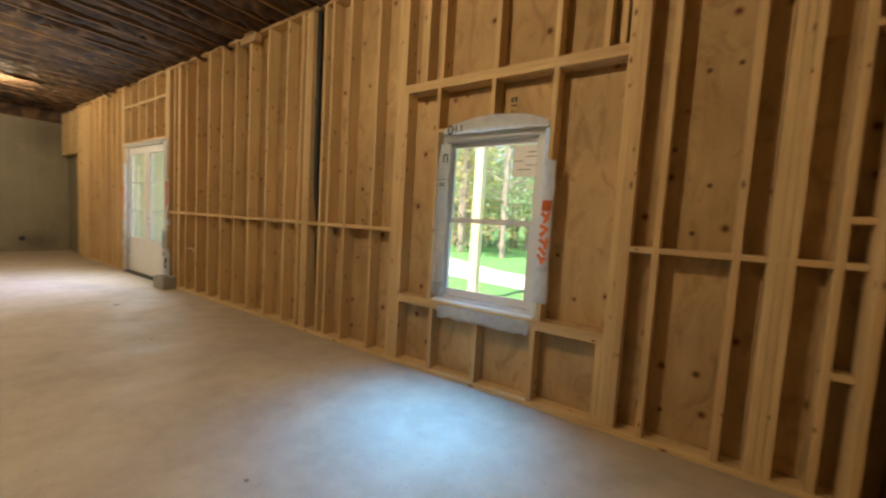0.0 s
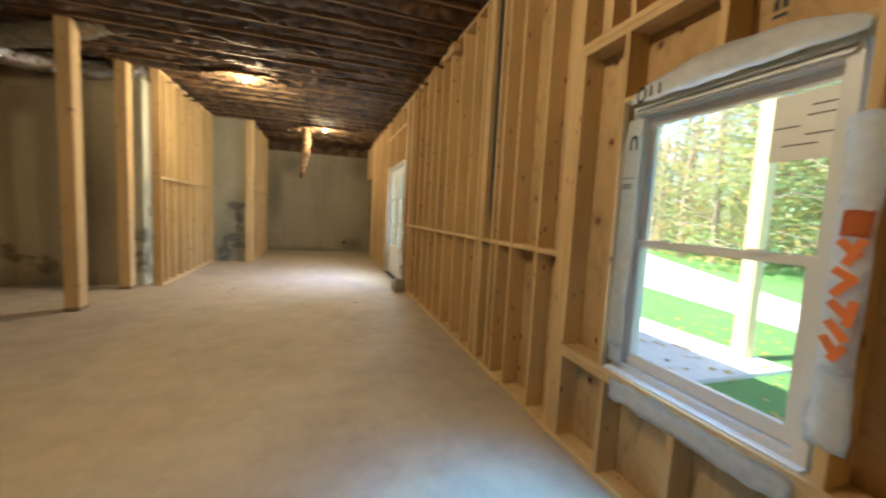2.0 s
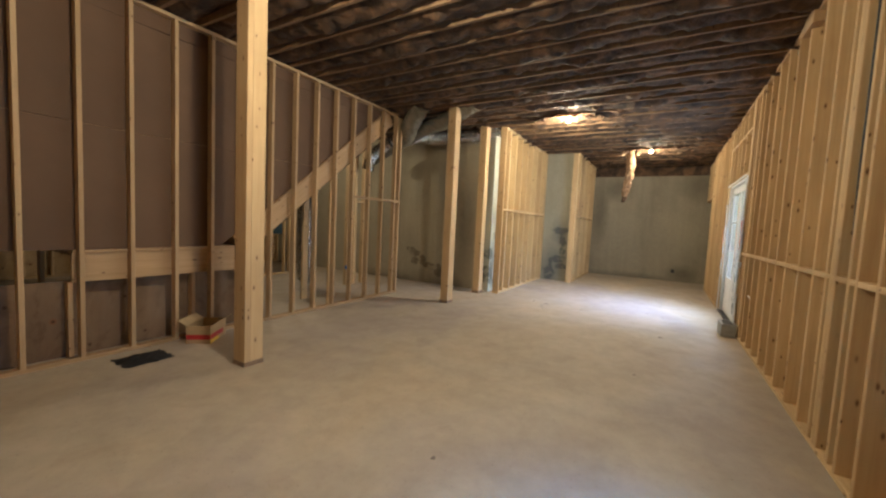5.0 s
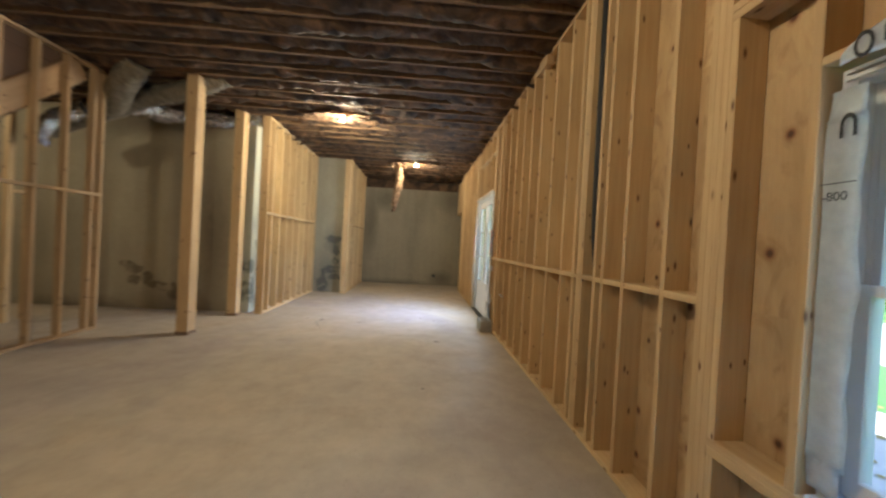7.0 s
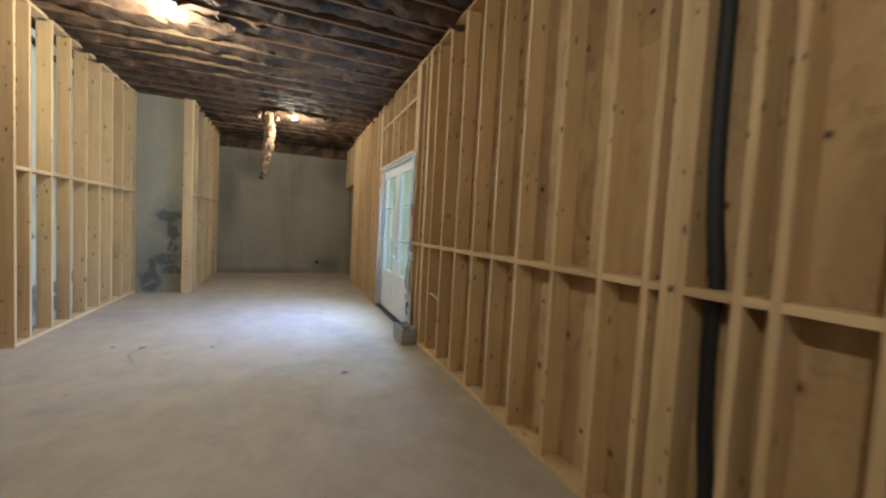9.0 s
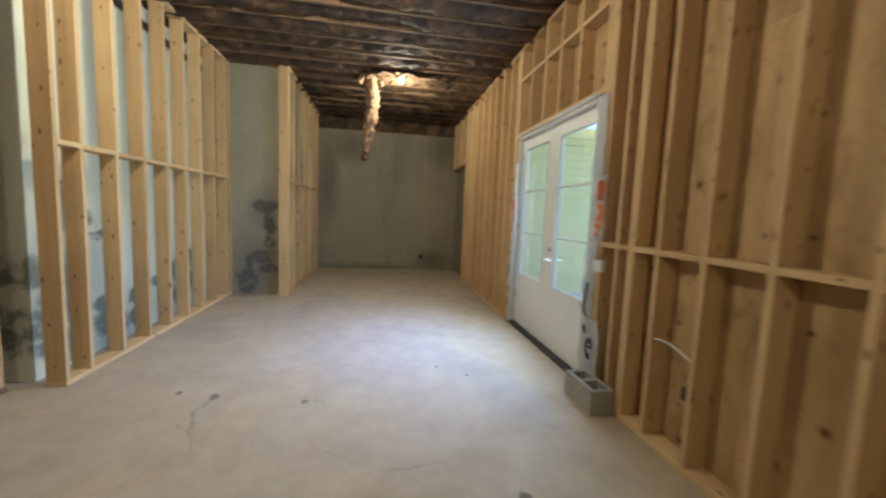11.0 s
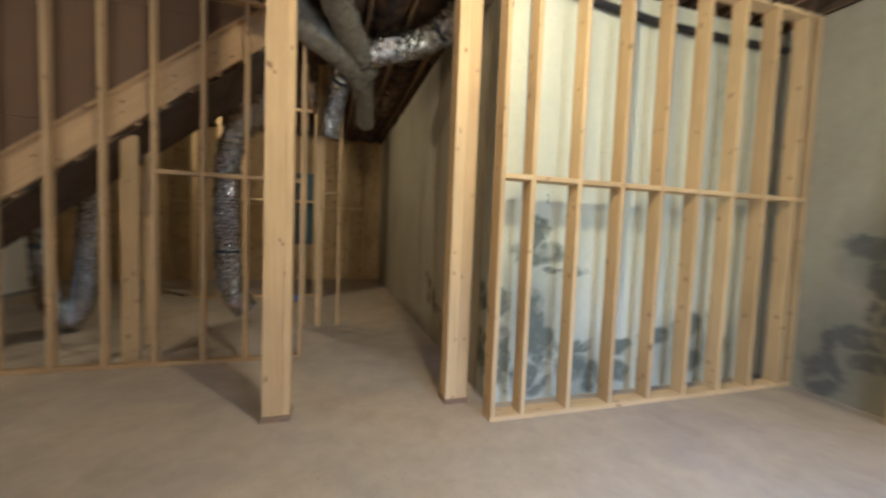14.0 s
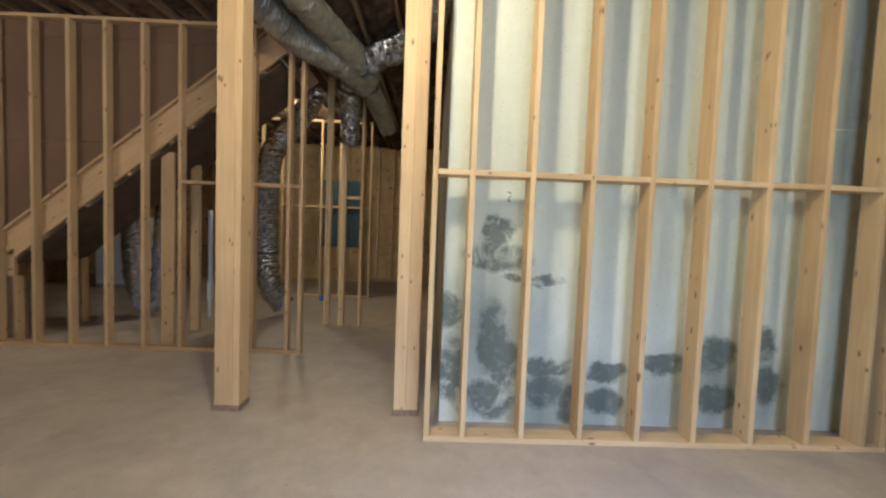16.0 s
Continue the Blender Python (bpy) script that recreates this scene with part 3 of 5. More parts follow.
def north_wall():
    w = root("wall_north", (-5.0, YN, 0), "open stud wall with orange-brown plywood sheathing", "wall", "", "structure")
    rects = []
    xs = [EAST + 0.3, 0.42, -1.43, -2.88, -5.32, -6.62, -8.58, -9.6, -11.72]
    for r0, r1 in ((0.0, 1.23), (1.23, 2.45), (2.45, CEIL + 0.1)):
        for a, b in zip(xs, xs[1:]):
            rects.append((b, a, r0, r1))
    rects.append((WEST, -11.722, 2.48, CEIL + 0.1))
    for x0, x1, z0, z1 in cut_rects(rects, [WIN, DOOR]):
        box_part("panel", w, x0, x1, YS, YS + 0.014, z0, z1, PLY)
    d = 0.139
    yc = YN + d / 2

    def stud(x, z0=0.038, z1=CEIL - 0.038, m=PINE):
        board("stud", w, (x, yc, z0), (x, yc, z1), (1, 0, 0), 0.038, d, m)

    def level(x0, x1, z, t=0.038):
        board("plate", w, (x0, yc, z), (x1, yc, z), (0, 0, 1), t, d)

    level(EAST, DOOR[1], 0.019)
    level(DOOR[0], -11.72, 0.019)
    level(EAST, -11.72, CEIL - 0.019)
    level(-11.72, WEST, 2.50)
    # east of the window
    for x in (0.417, 0.455, 0.493, 0.66, 1.06, 1.215, 1.255, 1.295, 1.475):
        stud(x)
    # west of the window up to the door
    for x in (-1.535, -1.497, -1.459, -1.81, -2.205, -2.475, -2.596, -2.892, -2.854, -2.816, -2.985, -3.26, -3.65, -4.06, -4.41, -4.77, -5.14, -5.51, -5.86, -6.10, -6.138, -6.285, -6.50, -6.538):
        stud(x)
    for x in (-8.62, -8.66, -8.95, -9.28, -9.63, -10.0, -10.4, -10.8, -11.2, -11.6, -11.70):
        stud(x)
    for x in (-12.0, -12.4, -12.8, -13.06):
        stud(x, 2.52)
    board("stud", w, (1.602, YN - 0.005, 0.038), (1.602, YN - 0.005, CEIL - 0.038), (1, 0, 0), 0.038, 0.19)
    for z in (0.68, 1.48, 2.43, 2.9):
        board("block", w, (1.494, yc, z), (1.583, yc, z), (0, 0, 1), 0.038, d)
    # fire blocks
    for a, b in ((0.49, EAST), (-1.54, -6.50)):
        xs2 = sorted(x for x in (0.493, 0.66, 1.06, 1.215, 1.295, 1.475, 1.60, -1.535, -1.81, -2.205, -2.475, -2.596, -2.816, -2.892, -2.985, -3.26, -3.65, -4.06, -4.41, -4.77, -5.14, -5.51, -5.86, -6.10, -6.138, -6.285, -6.50) if min(a, b) - 0.03 <= x <= max(a, b) + 0.03)
        for p, q in zip(xs2, xs2[1:]):
            if q - p > 0.06:
                board("block", w, (p + 0.019, yc, 1.25), (q - 0.019, yc, 1.25), (0, 0, 1), 0.038, d)
    # window framing
    level(-1.44, 0.398, 2.545)
    level(-1.44, 0.398, 2.506)
    level(-1.44, 0.398, 0.645)
    level(-1.44, 0.398, 0.607)
    for x in (-1.42, 0.378):
        stud(x, 0.038, 0.588)
    stud(-1.42, 0.664, 2.487)
    for x in (-1.07, -0.06):
        stud(x, 0.664, 2.487)
    stud(-0.55, 2.145, 2.487)
    board("plate", w, (-1.05, yc, 2.13), (-0.08, yc, 2.13), (0, 0, 1), 0.03, d)
    for x in (-1.26, -1.22, -1.05, -0.54, -0.07, 0.26, 0.36):
        stud(x, 2.565)
    for x in (-1.03, -0.58, -0.09):
        stud(x, 0.038, 0.588)
    # door framing
    for x in (-6.578, -6.616, -8.582):
        stud(x)
    level(-8.563, -6.635, 2.495)
    level(-8.563, -6.635, 3.18)
    for x in (-8.2, -7.82, -7.45, -7.07):
        stud(x, 2.514, 3.161)
    for x in (-8.2, -7.82, -7.45, -7.07):
        stud(x, 3.199)
    return w


north_wall()
bm = bmesh.new()
slab(bm, -4.26, -3.90, YN - 0.03, YN + 0.05, CEIL - 0.13, CEIL)
tagged(finish("beam_end", bm, PINE_OLD), "stub of a wooden beam under the ceiling", "beam", "", "structure")


# ---- framed partitions ----
def framed_wall(name, label, xs, x0, x1, y_front, depth, sill=0.038, blocks=None, top=CEIL, mt=None):
    w = root(name, ((x0 + x1) / 2, y_front, 0), label, "wall", "", "structure")
    yc = y_front - depth / 2
    board("plate", w, (x0, yc, 0.019), (x1, yc, 0.019), (0, 0, 1), 0.038, depth, mt)
    board("plate", w, (x0, yc, top - 0.019), (x1, yc, top - 0.019), (0, 0, 1), 0.038, depth, mt)
    for x in xs:
        board("stud", w, (x, yc, 0.038), (x, yc, top - 0.038), (1, 0, 0), 0.038, depth, mt)
    if blocks:
        z, lo, hi = blocks
        ss = sorted(x for x in xs if lo - 0.05 <= x <= hi + 0.05)
        for p, q in zip(ss, ss[1:]):
            if q - p > 0.06:
                board("block", w, (p + 0.019, yc, z), (q - 0.019, yc, z), (0, 0, 1), 0.038, depth, mt)
    return w


FW = [-6.93, -7.18, -7.587, -7.995, -8.40, -8.80, -9.21, -9.61, -10.02, -10.17]
framed_wall("wall_partition_1", "new pine stud wall in front of pale concrete", FW, -6.91, -10.19, -0.69, 0.139, blocks=(1.85, -10.2, -6.9))
framed_wall("wall_partition_2", "new pine stud wall on a concrete offset", [-10.04, -10.08, -10.12, -10.5, -10.9, -11.3, -11.7, -12.1, -12.5, -12.9], -10.02, -13.08, 0.20, 0.139, blocks=(1.85, -12.9, -10.1))
SW = [-5.45, -5.31, -4.92, -4.54, -4.13, -3.73, -3.33, -2.94, -2.55, -2.15, -1.75, -1.36, -0.95, -0.55, -0.15, 0.25, 0.65, 1.05, 1.45]
framed_wall("wall_partition_3", "open stud wall beside the staircase", SW, -5.47, EAST, -2.38, 0.089, blocks=(1.88, -5.45, -4.1), mt=PINE_OLD)
framed_wall("wall_south", "stud wall at the back of the store", [-7.0 + 0.4 * k for k in range(22)], -7.02, EAST, SOUTH + 0.09, 0.089, blocks=(1.85, -7.0, EAST), mt=PINE)
block_object("wall_south_board", -7.02, EAST, SOUTH - 0.02, SOUTH, 0, CEIL + 0.1, PLY, "brown board behind studs", "wall")
# unseen slab, added to stop sunlight leaking past the end wall
block_object("wall_east_outer", EAST + 0.022, EAST + 0.20, SOUTH - 0.2, YS - 0.001, -0.1, CEIL + 0.3, PLY_DARK, "unseen slab added behind the end wall to keep the sun out", "wall")
block_object("wall_east", EAST, EAST + 0.02, SOUTH, YS - 0.16, 0, CEIL + 0.1, PLY, "plywood-sheathed end wall", "wall")


def post(x0, x1, y0, y1, label, plies):
    p = root("support_post", ((x0 + x1) / 2, (y0 + y1) / 2, 0), label, "post", "posts under the ceiling")
    box_part("base_block", p, x0 - 0.005, x1 + 0.005, y0 - 0.01, y1 + 0.01, 0, 0.045, PAD, "brown-grey masonry pad", 0.004)
    for a, b in zip(plies, plies[1:]):
        board("ply", p, ((a + b) / 2, (y0 + y1) / 2, 0.045), ((a + b) / 2, (y0 + y1) / 2, CEIL), (1, 0, 0), b - a - 0.001, y1 - y0, POST)
    return p


post(-5.475, -5.285, -1.20, -1.045, "built-up pine post on a small masonry pad", (-5.475, -5.425, -5.285))
post(-6.855, -6.665, -1.20, -1.045, "built-up two-ply pine post beside the concrete corner", (-6.855, -6.76, -6.665))
post(-1.54, -1.345, -1.24, -1.06, "stout pine post with a masonry pad near the stairs", (-1.54, -1.40, -1.345))


# ---- staircase ----
def stairs():
    s = root("staircase", (-3.4, -2.95, 0), "rough wooden staircase with closed stringers and a landing", "staircase")
    slope = 0.80
    c, sn = math.cos(math.atan(slope)), math.sin(math.atan(slope))

    def top(x):
        return 1.34 + slope * (-2.25 - x)

    for y in (-2.49, -3.42):
        a = Vector((-2.15, y, top(-2.15) - 0.143 / c))
        b = Vector((-5.2, y, top(-5.2) - 0.143 / c))
        board("stringer", s, a, b, (0, 1, 0), 0.038, 0.286, STAIR)
    board("nailer", s, (-2.1, -2.46, top(-2.1) + 0.0), (-5.1, -2.46, top(-5.1) + 0.0), (sn, 0, c), 0.03, 0.05, STAIR)
    rise, run = 0.185, 0.231
    for k in range(11):
        x = -2.35 - run * k
        z = 1.05 + rise * (k + 1)
        if z > 3.3:
            break
        board("tread", s, (x - run / 2, -2.51, z - 0.019), (x - run / 2, -3.40, z - 0.019), (0, 0, 1), 0.03, run + 0.02, STAIR)
        board("riser", s, (x, -2.51, z - rise / 2 - 0.015), (x, -3.40, z - rise / 2 - 0.015), (1, 0, 0), 0.018, rise - 0.03, STAIR)
    # added dark board, in place of the shade on the far stringer
    lower = 0.315 / c
    board("soffit", s, (-2.2, -2.955, top(-2.2) - lower), (-5.15, -2.955, top(-5.15) - lower), (sn, 0, c), 0.012, 0.88, SHADE_BOARD, "added dark board for the shade under the flight")
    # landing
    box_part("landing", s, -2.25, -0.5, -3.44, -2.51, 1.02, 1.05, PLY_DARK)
    board("rim", s, (-2.25, -2.49, 0.90), (-0.5, -2.49, 0.90), (0, 1, 0), 0.038, 0.286, STAIR)
    board("ledge", s, (-2.25, -2.50, 1.055), (-0.5, -2.50, 1.055), (0, 0, 1), 0.03, 0.12, STAIR)
    for x in (-2.2, -1.6, -1.0, -0.5):
        board("leg", s, (x, -2.56, 0), (x, -2.56, 0.757), (1, 0, 0), 0.038, 0.089, STAIR)
        board("leg", s, (x, -3.38, 0), (x, -3.38, 1.02), (1, 0, 0), 0.038, 0.089, STAIR)


stairs()


def stair_back():
    """Brown boards behind the studs, cut to the slope of the flight, with two level joints."""
    w = root("wall_stair_board", (-2.0, -2.48, 0), "flat brown boards closing the staircase behind its studs", "wall", "", "structure")

    def foot(z):
        return max(-5.29, -2.25 - (z - 0.02 - 1.34) / 0.8)

    for z0, z1 in ((1.075, 2.278), (2.282, 3.398), (3.402, CEIL - 0.002)):
        bm = bmesh.new()
        prof = [(EAST - 0.002, z0), (foot(z0), z0), (foot(z1), z1), (EAST - 0.002, z1)]
        f = [bm.verts.new((x, -2.4715, z)) for x, z in prof]
        g = [bm.verts.new((x, -2.484, z)) for x, z in prof]
        bm.faces.new(f[::-1])
        bm.faces.new(g)
        for i in range(4):
            bm.faces.new((f[i], f[(i + 1) % 4], g[(i + 1) % 4], g[i]))
        bmesh.ops.recalc_face_normals(bm, faces=bm.faces)
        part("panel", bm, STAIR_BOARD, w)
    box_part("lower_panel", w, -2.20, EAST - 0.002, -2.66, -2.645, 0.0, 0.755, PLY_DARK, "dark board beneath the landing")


stair_back()


# ---- window ----
def bar(bm, x0, x1, y0, y1, z0, z1):
    slab(bm, x0, x1, y0, y1, z0, z1)


def ring_part(name, parent, x0, x1, z0, z1, y0, y1, wl, wr, wb, wt, material, label=""):
    """A rectangular frame of four mitre-free bars in one mesh, with eased edges."""
    bm = bmesh.new()
    bar(bm, x0, x0 + wl, y0, y1, z0, z1)
    bar(bm, x1 - wr, x1, y0, y1, z0, z1)
    bar(bm, x0 + wl, x1 - wr, y0, y1, z0, z0 + wb)
    bar(bm, x0 + wl, x1 - wr, y0, y1, z1 - wt, z1)
    return part(name, bm, material, parent, label)


def window():
    w = root("window_1", (-0.575, 3.50, 0.66), "white vinyl double-hung window with a paper sticker on its glass", "window", "", "structure")
    x0, x1, z0, z1 = -1.03, -0.12, 0.665, 2.09
    ring_part("window_frame", w, x0, x1, z0, z1, 3.455, 3.575, 0.045, 0.045, 0.045, 0.05, VINYL)
    ring_part("window_frame", w, x0 + 0.045, x1 - 0.045, z0 + 0.045, z1 - 0.05, 3.52, 3.575, 0.018, 0.018, 0.02, 0.03, VINYL)
    box_part("window_sill", w, x0 - 0.005, x1 + 0.005, 3.415, 3.456, z0 - 0.012, z0 + 0.012, VINYL, bevel=0.003)
    for z in (z1 - 0.012, z1 - 0.035):
        box_part("track", w, x0 + 0.02, x1 - 0.02, 3.440, 3.4545, z - 0.006, z + 0.006, VINYL)
    up = ring_part("upper_sash", w, x0 + 0.052, x1 - 0.052, 1.355, z1 - 0.06, 3.523, 3.548, 0.035, 0.035, 0.035, 0.035, VINYL)
    lo = ring_part("lower_sash", w, x0 + 0.047, x1 - 0.047, z0 + 0.05, 1.395, 3.486, 3.518, 0.045, 0.045, 0.06, 0.035, VINYL)
    for sash, a, b, y in ((up, 1.385, 2.0, 3.535), (lo, 0.765, 1.365, 3.502)):
        p = box_part("pane", sash, x0 + 0.08, x1 - 0.08, y - 0.002, y + 0.002, a, b, GLASS)
        p.visible_shadow = False
    for x in (-0.78, -0.37):
        box_part("sash_lock", lo, x - 0.03, x + 0.03, 3.470, 3.4855, 1.385, 1.405, VINYL, bevel=0.004)
    st = box_part("sticker", up, -0.40, -0.175, 3.528, 3.5315, 1.74, 1.985, PAPER, "white paper label with unreadable print")
    for k, (xa, xb) in enumerate(((-0.28, -0.19), (-0.29, -0.19), (-0.39, -0.31), (-0.29, -0.19), (-0.36, -0.25))):
        box_part("print_line", w, xa, xb, 3.5265, 3.5278, 1.93 - k * 0.034, 1.935 - k * 0.034, INK)
    for z in (0.74, 1.90):
        box_part("jamb_clip", w, x0 - 0.012, x0 + 0.004, 3.448, 3.4545, z, z + 0.06, TRIMB)


window()


def flap(name, parent, x0, x1, z0, z1, y, material, seed, ragged=0.012, bulge=0.012, label="", arch=0.0):
    """A thin limp sheet with a ragged outline."""
    nx = max(4, int((x1 - x0) / 0.02))
    nz = max(4, int((z1 - z0) / 0.03))
    bm = bmesh.new()
    front = []
    for j in range(nz + 1):
        row = []
        for i in range(nx + 1):
            u, v = i / nx, j / nz
            top = z1 + arch * math.sin(math.pi * u) ** 0.6 + ragged * noise.noise(Vector((u * 7, seed, 1)))
            bot = z0 + ragged * noise.noise(Vector((u * 9, seed, 5)))
            lx = x0 + ragged * 1.6 * noise.noise(Vector((v * (z1 - z0) * 6, seed, 9)))
            rx = x1 + ragged * 1.6 * noise.noise(Vector((v * (z1 - z0) * 6, seed, 13)))
            yy = y - abs(0.6 * bulge * (0.5 + noise.noise(Vector((u * 3 + seed, v * 5, 0)))))
            row.append(bm.verts.new((lx + (rx - lx) * u, yy, bot + (top - bot) * v)))
        front.append(row)
    for r0, r1 in zip(front, front[1:]):
        for i in range(nx):
            bm.faces.new((r0[i], r0[i + 1], r1[i + 1], r1[i]))
    bmesh.ops.solidify(bm, geom=list(bm.faces), thickness=0.0012)
    return part(name, bm, material, parent, label, True)


def ring_mark(parent, x, z, y, r0, r1, a0, a1, material):
    bm = bmesh.new()
    n = 18
    vs = []
    for k in range(n + 1):
        a = radians(a0 + (a1 - a0) * k / n)
        vs.append([bm.verts.new((x + r * math.cos(a), yy, z + 1.5 * r * math.sin(a))) for r, yy in ((r0, y), (r1, y), (r1, y + 0.0015), (r0, y + 0.0015))])
    for p, q in zip(vs, vs[1:]):
        for k in range(4):
            bm.faces.new((p[k], p[(k + 1) % 4], q[(k + 1) % 4], q[k]))
    bm.faces.new(vs[0])
    bm.faces.new(vs[-1][::-1])
    part("print_mark", bm, material, parent)


def stroke(name, parent, a, b, w, y, material, label=""):
    """A painted stroke from a to b (x, z), w metres wide."""
    a, b = Vector(a), Vector(b)
    n = (b - a).normalized()
    q = Vector((-n.y, n.x)) * w / 2
    bm = bmesh.new()
    ring = [a + q, a - q, b - q, b + q]
    f = [bm.verts.new((p.x, y, p.y)) for p in ring]
    g = [bm.verts.new((p.x, y + 0.0012, p.y)) for p in ring]
    bm.faces.new(f)
    bm.faces.new(g[::-1])
    for k in range(4):
        bm.faces.new((f[k], g[k], g[(k + 1) % 4], f[(k + 1) % 4]))
    return part(name, bm, material, parent, label)


def window_wrap():
    w = root("house_wrap", (-0.57, 3.39, 0.55), "white house wrap folded in round the window", "house wrap")
    flap("flap", w, -0.99, -0.09, 2.085, 2.12, 3.394, WRAP, 3, 0.008, 0.01, arch=0.09)
    flap("flap", w, -0.96, -0.13, 0.535, 0.645, 3.392, WRAP, 11, 0.02, 0.015)
    flap("flap", w, -1.085, -0.935, 0.80, 1.93, 3.436, WRAP, 21, 0.012, 0.012)
    flap("flap", w, -1.045, -0.94, 1.92, 2.02, 3.434, WRAP, 23, 0.012, 0.012)
    flap("flap", w, -1.04, -0.945, 0.71, 0.81, 3.434, WRAP, 25, 0.012, 0.012)
    words = bpy.data.curves.new("print", "FONT")
    words.body, words.size, words.extrude = "1-800", 0.042, 0.0004
    words.materials.append(INK)
    tx = attach(new("print", words), w)
    tx.matrix_basis = pose(-1.065, 3.422, 1.66, 90, 0, 0)
    tx["label"] = "small grey print"
    box_part("print_line", w, -1.065, -0.945, 3.4215, 3.423, 1.715, 1.718, INK)
    ring_mark(w, -0.976, 1.90, 3.419, 0.014, 0.024, 0, 180, BLACK)
    for x in (-1.0, -0.962):
        box_part("print_mark", w, x, x + 0.010, 3.419, 3.4205, 1.86, 1.90, BLACK)
    flap("flap", w, -0.105, 0.0, 0.80, 1.05, 3.392, WRAP, 31, 0.016, 0.012)
    flap("flap", w, -0.10, -0.005, 1.05, 1.84, 3.392, WRAP, 41, 0.010, 0.010)
    flap("print", w, -0.085, -0.015, 1.47, 1.55, 3.382, ORANGE, 43, 0.010, 0.003, "orange print")
    yy = 3.3815
    for a, b in (((-0.082, 1.46), (-0.03, 1.41)), ((-0.025, 1.465), (-0.06, 1.385)), ((-0.085, 1.37), (-0.03, 1.34)), ((-0.03, 1.35), (-0.08, 1.29)), ((-0.082, 1.27), (-0.025, 1.22)),
                 ((-0.025, 1.28), (-0.035, 1.20)), ((-0.08, 1.21), (-0.03, 1.155)), ((-0.085, 1.16), (-0.05, 1.11)), ((-0.03, 1.14), (-0.06, 1.09))):
        yy -= 0.0016
        stroke("print", w, a, b, 0.026, yy, ORANGE, "orange print")
    ring_mark(w, -0.915, 2.118, 3.378, 0.018, 0.027, 40, 400, BLACK)
    for x in (-0.865, -0.815):
        box_part("print_mark", w, x, x + 0.011, 3.378, 3.3795, 2.10, 2.15, BLACK)


window_wrap()


# ---- french door ----
def french_door():
    d = root("door_1", (-7.61, 3.50, 0), "closed white double door with three-pane glass in each leaf", "door", "", "structure")
    ring_part("door_frame", d, -8.575, -6.645, 0.0, 2.465, 3.425, 3.56, 0.035, 0.035, 0.001, 0.035, DOOR_WHITE)
    box_part("threshold", d, -8.57, -6.65, 3.40, 3.56, 0.0, 0.028, TRIMB, "dark metal threshold")
    for x0, x1, gx0, gx1, side in ((-8.538, -7.612, -8.40, -7.745, 1), (-7.606, -6.682, -7.465, -6.815, -1)):
        z0, z1, g0, g1 = 0.032, 2.428, 0.70, 2.29
        leaf = ring_part("leaf", d, x0, x1, z0, z1, 3.475, 3.52, gx0 - x0, x1 - gx1, g0 - z0, z1 - g1, DOOR_WHITE)
        ring_part("glazing_bead", leaf, gx0 - 0.018, gx1 + 0.018, g0 - 0.018, g1 + 0.018, 3.466, 3.4745, 0.018, 0.018, 0.018, 0.018, DOOR_WHITE)
        for k in range(3):
            a = g0 + (g1 - g0) * k / 3
            b = g0 + (g1 - g0) * (k + 1) / 3
            p = box_part("pane", leaf, gx0, gx1, 3.494, 3.498, a + 0.008 * (k > 0), b - 0.008 * (k < 2), GLASS)
            p.visible_shadow = False
            if k:
                box_part("muntin", leaf, gx0, gx1, 3.478, 3.515, a - 0.009, a + 0.009, DOOR_WHITE)
        # a shallow raised panel below the glass
        ring_part("lower_panel", leaf, gx0, gx1, 0.20, 0.60, 3.471, 3.4745, 0.02, 0.02, 0.02, 0.02, DOOR_WHITE)
        for z in (0.35, 1.25, 2.15):
            box_part("hinge", leaf, (x0 if side > 0 else x1) - 0.012, (x0 if side > 0 else x1) + 0.012, 3.463, 3.4745, z, z + 0.1, CHROME)
    for z, r in ((0.985, 0.026), (1.10, 0.028)):
        bm = bmesh.new()
        tube(bm, [(-7.555, 3.4745, z), (-7.555, 3.462, z)], r, 16)
        part("rose", bm, CHROME, d, "satin nickel rose", True)
    bm = bmesh.new()
    tube(bm, [(-7.555, 3.463, 0.985), (-7.555, 3.43, 0.985), (-7.53, 3.42, 0.985), (-7.45, 3.42, 0.985)], 0.009, 10, 0, 0.01)
    part("handle", bm, CHROME, d, "satin nickel lever handle", True)


french_door()


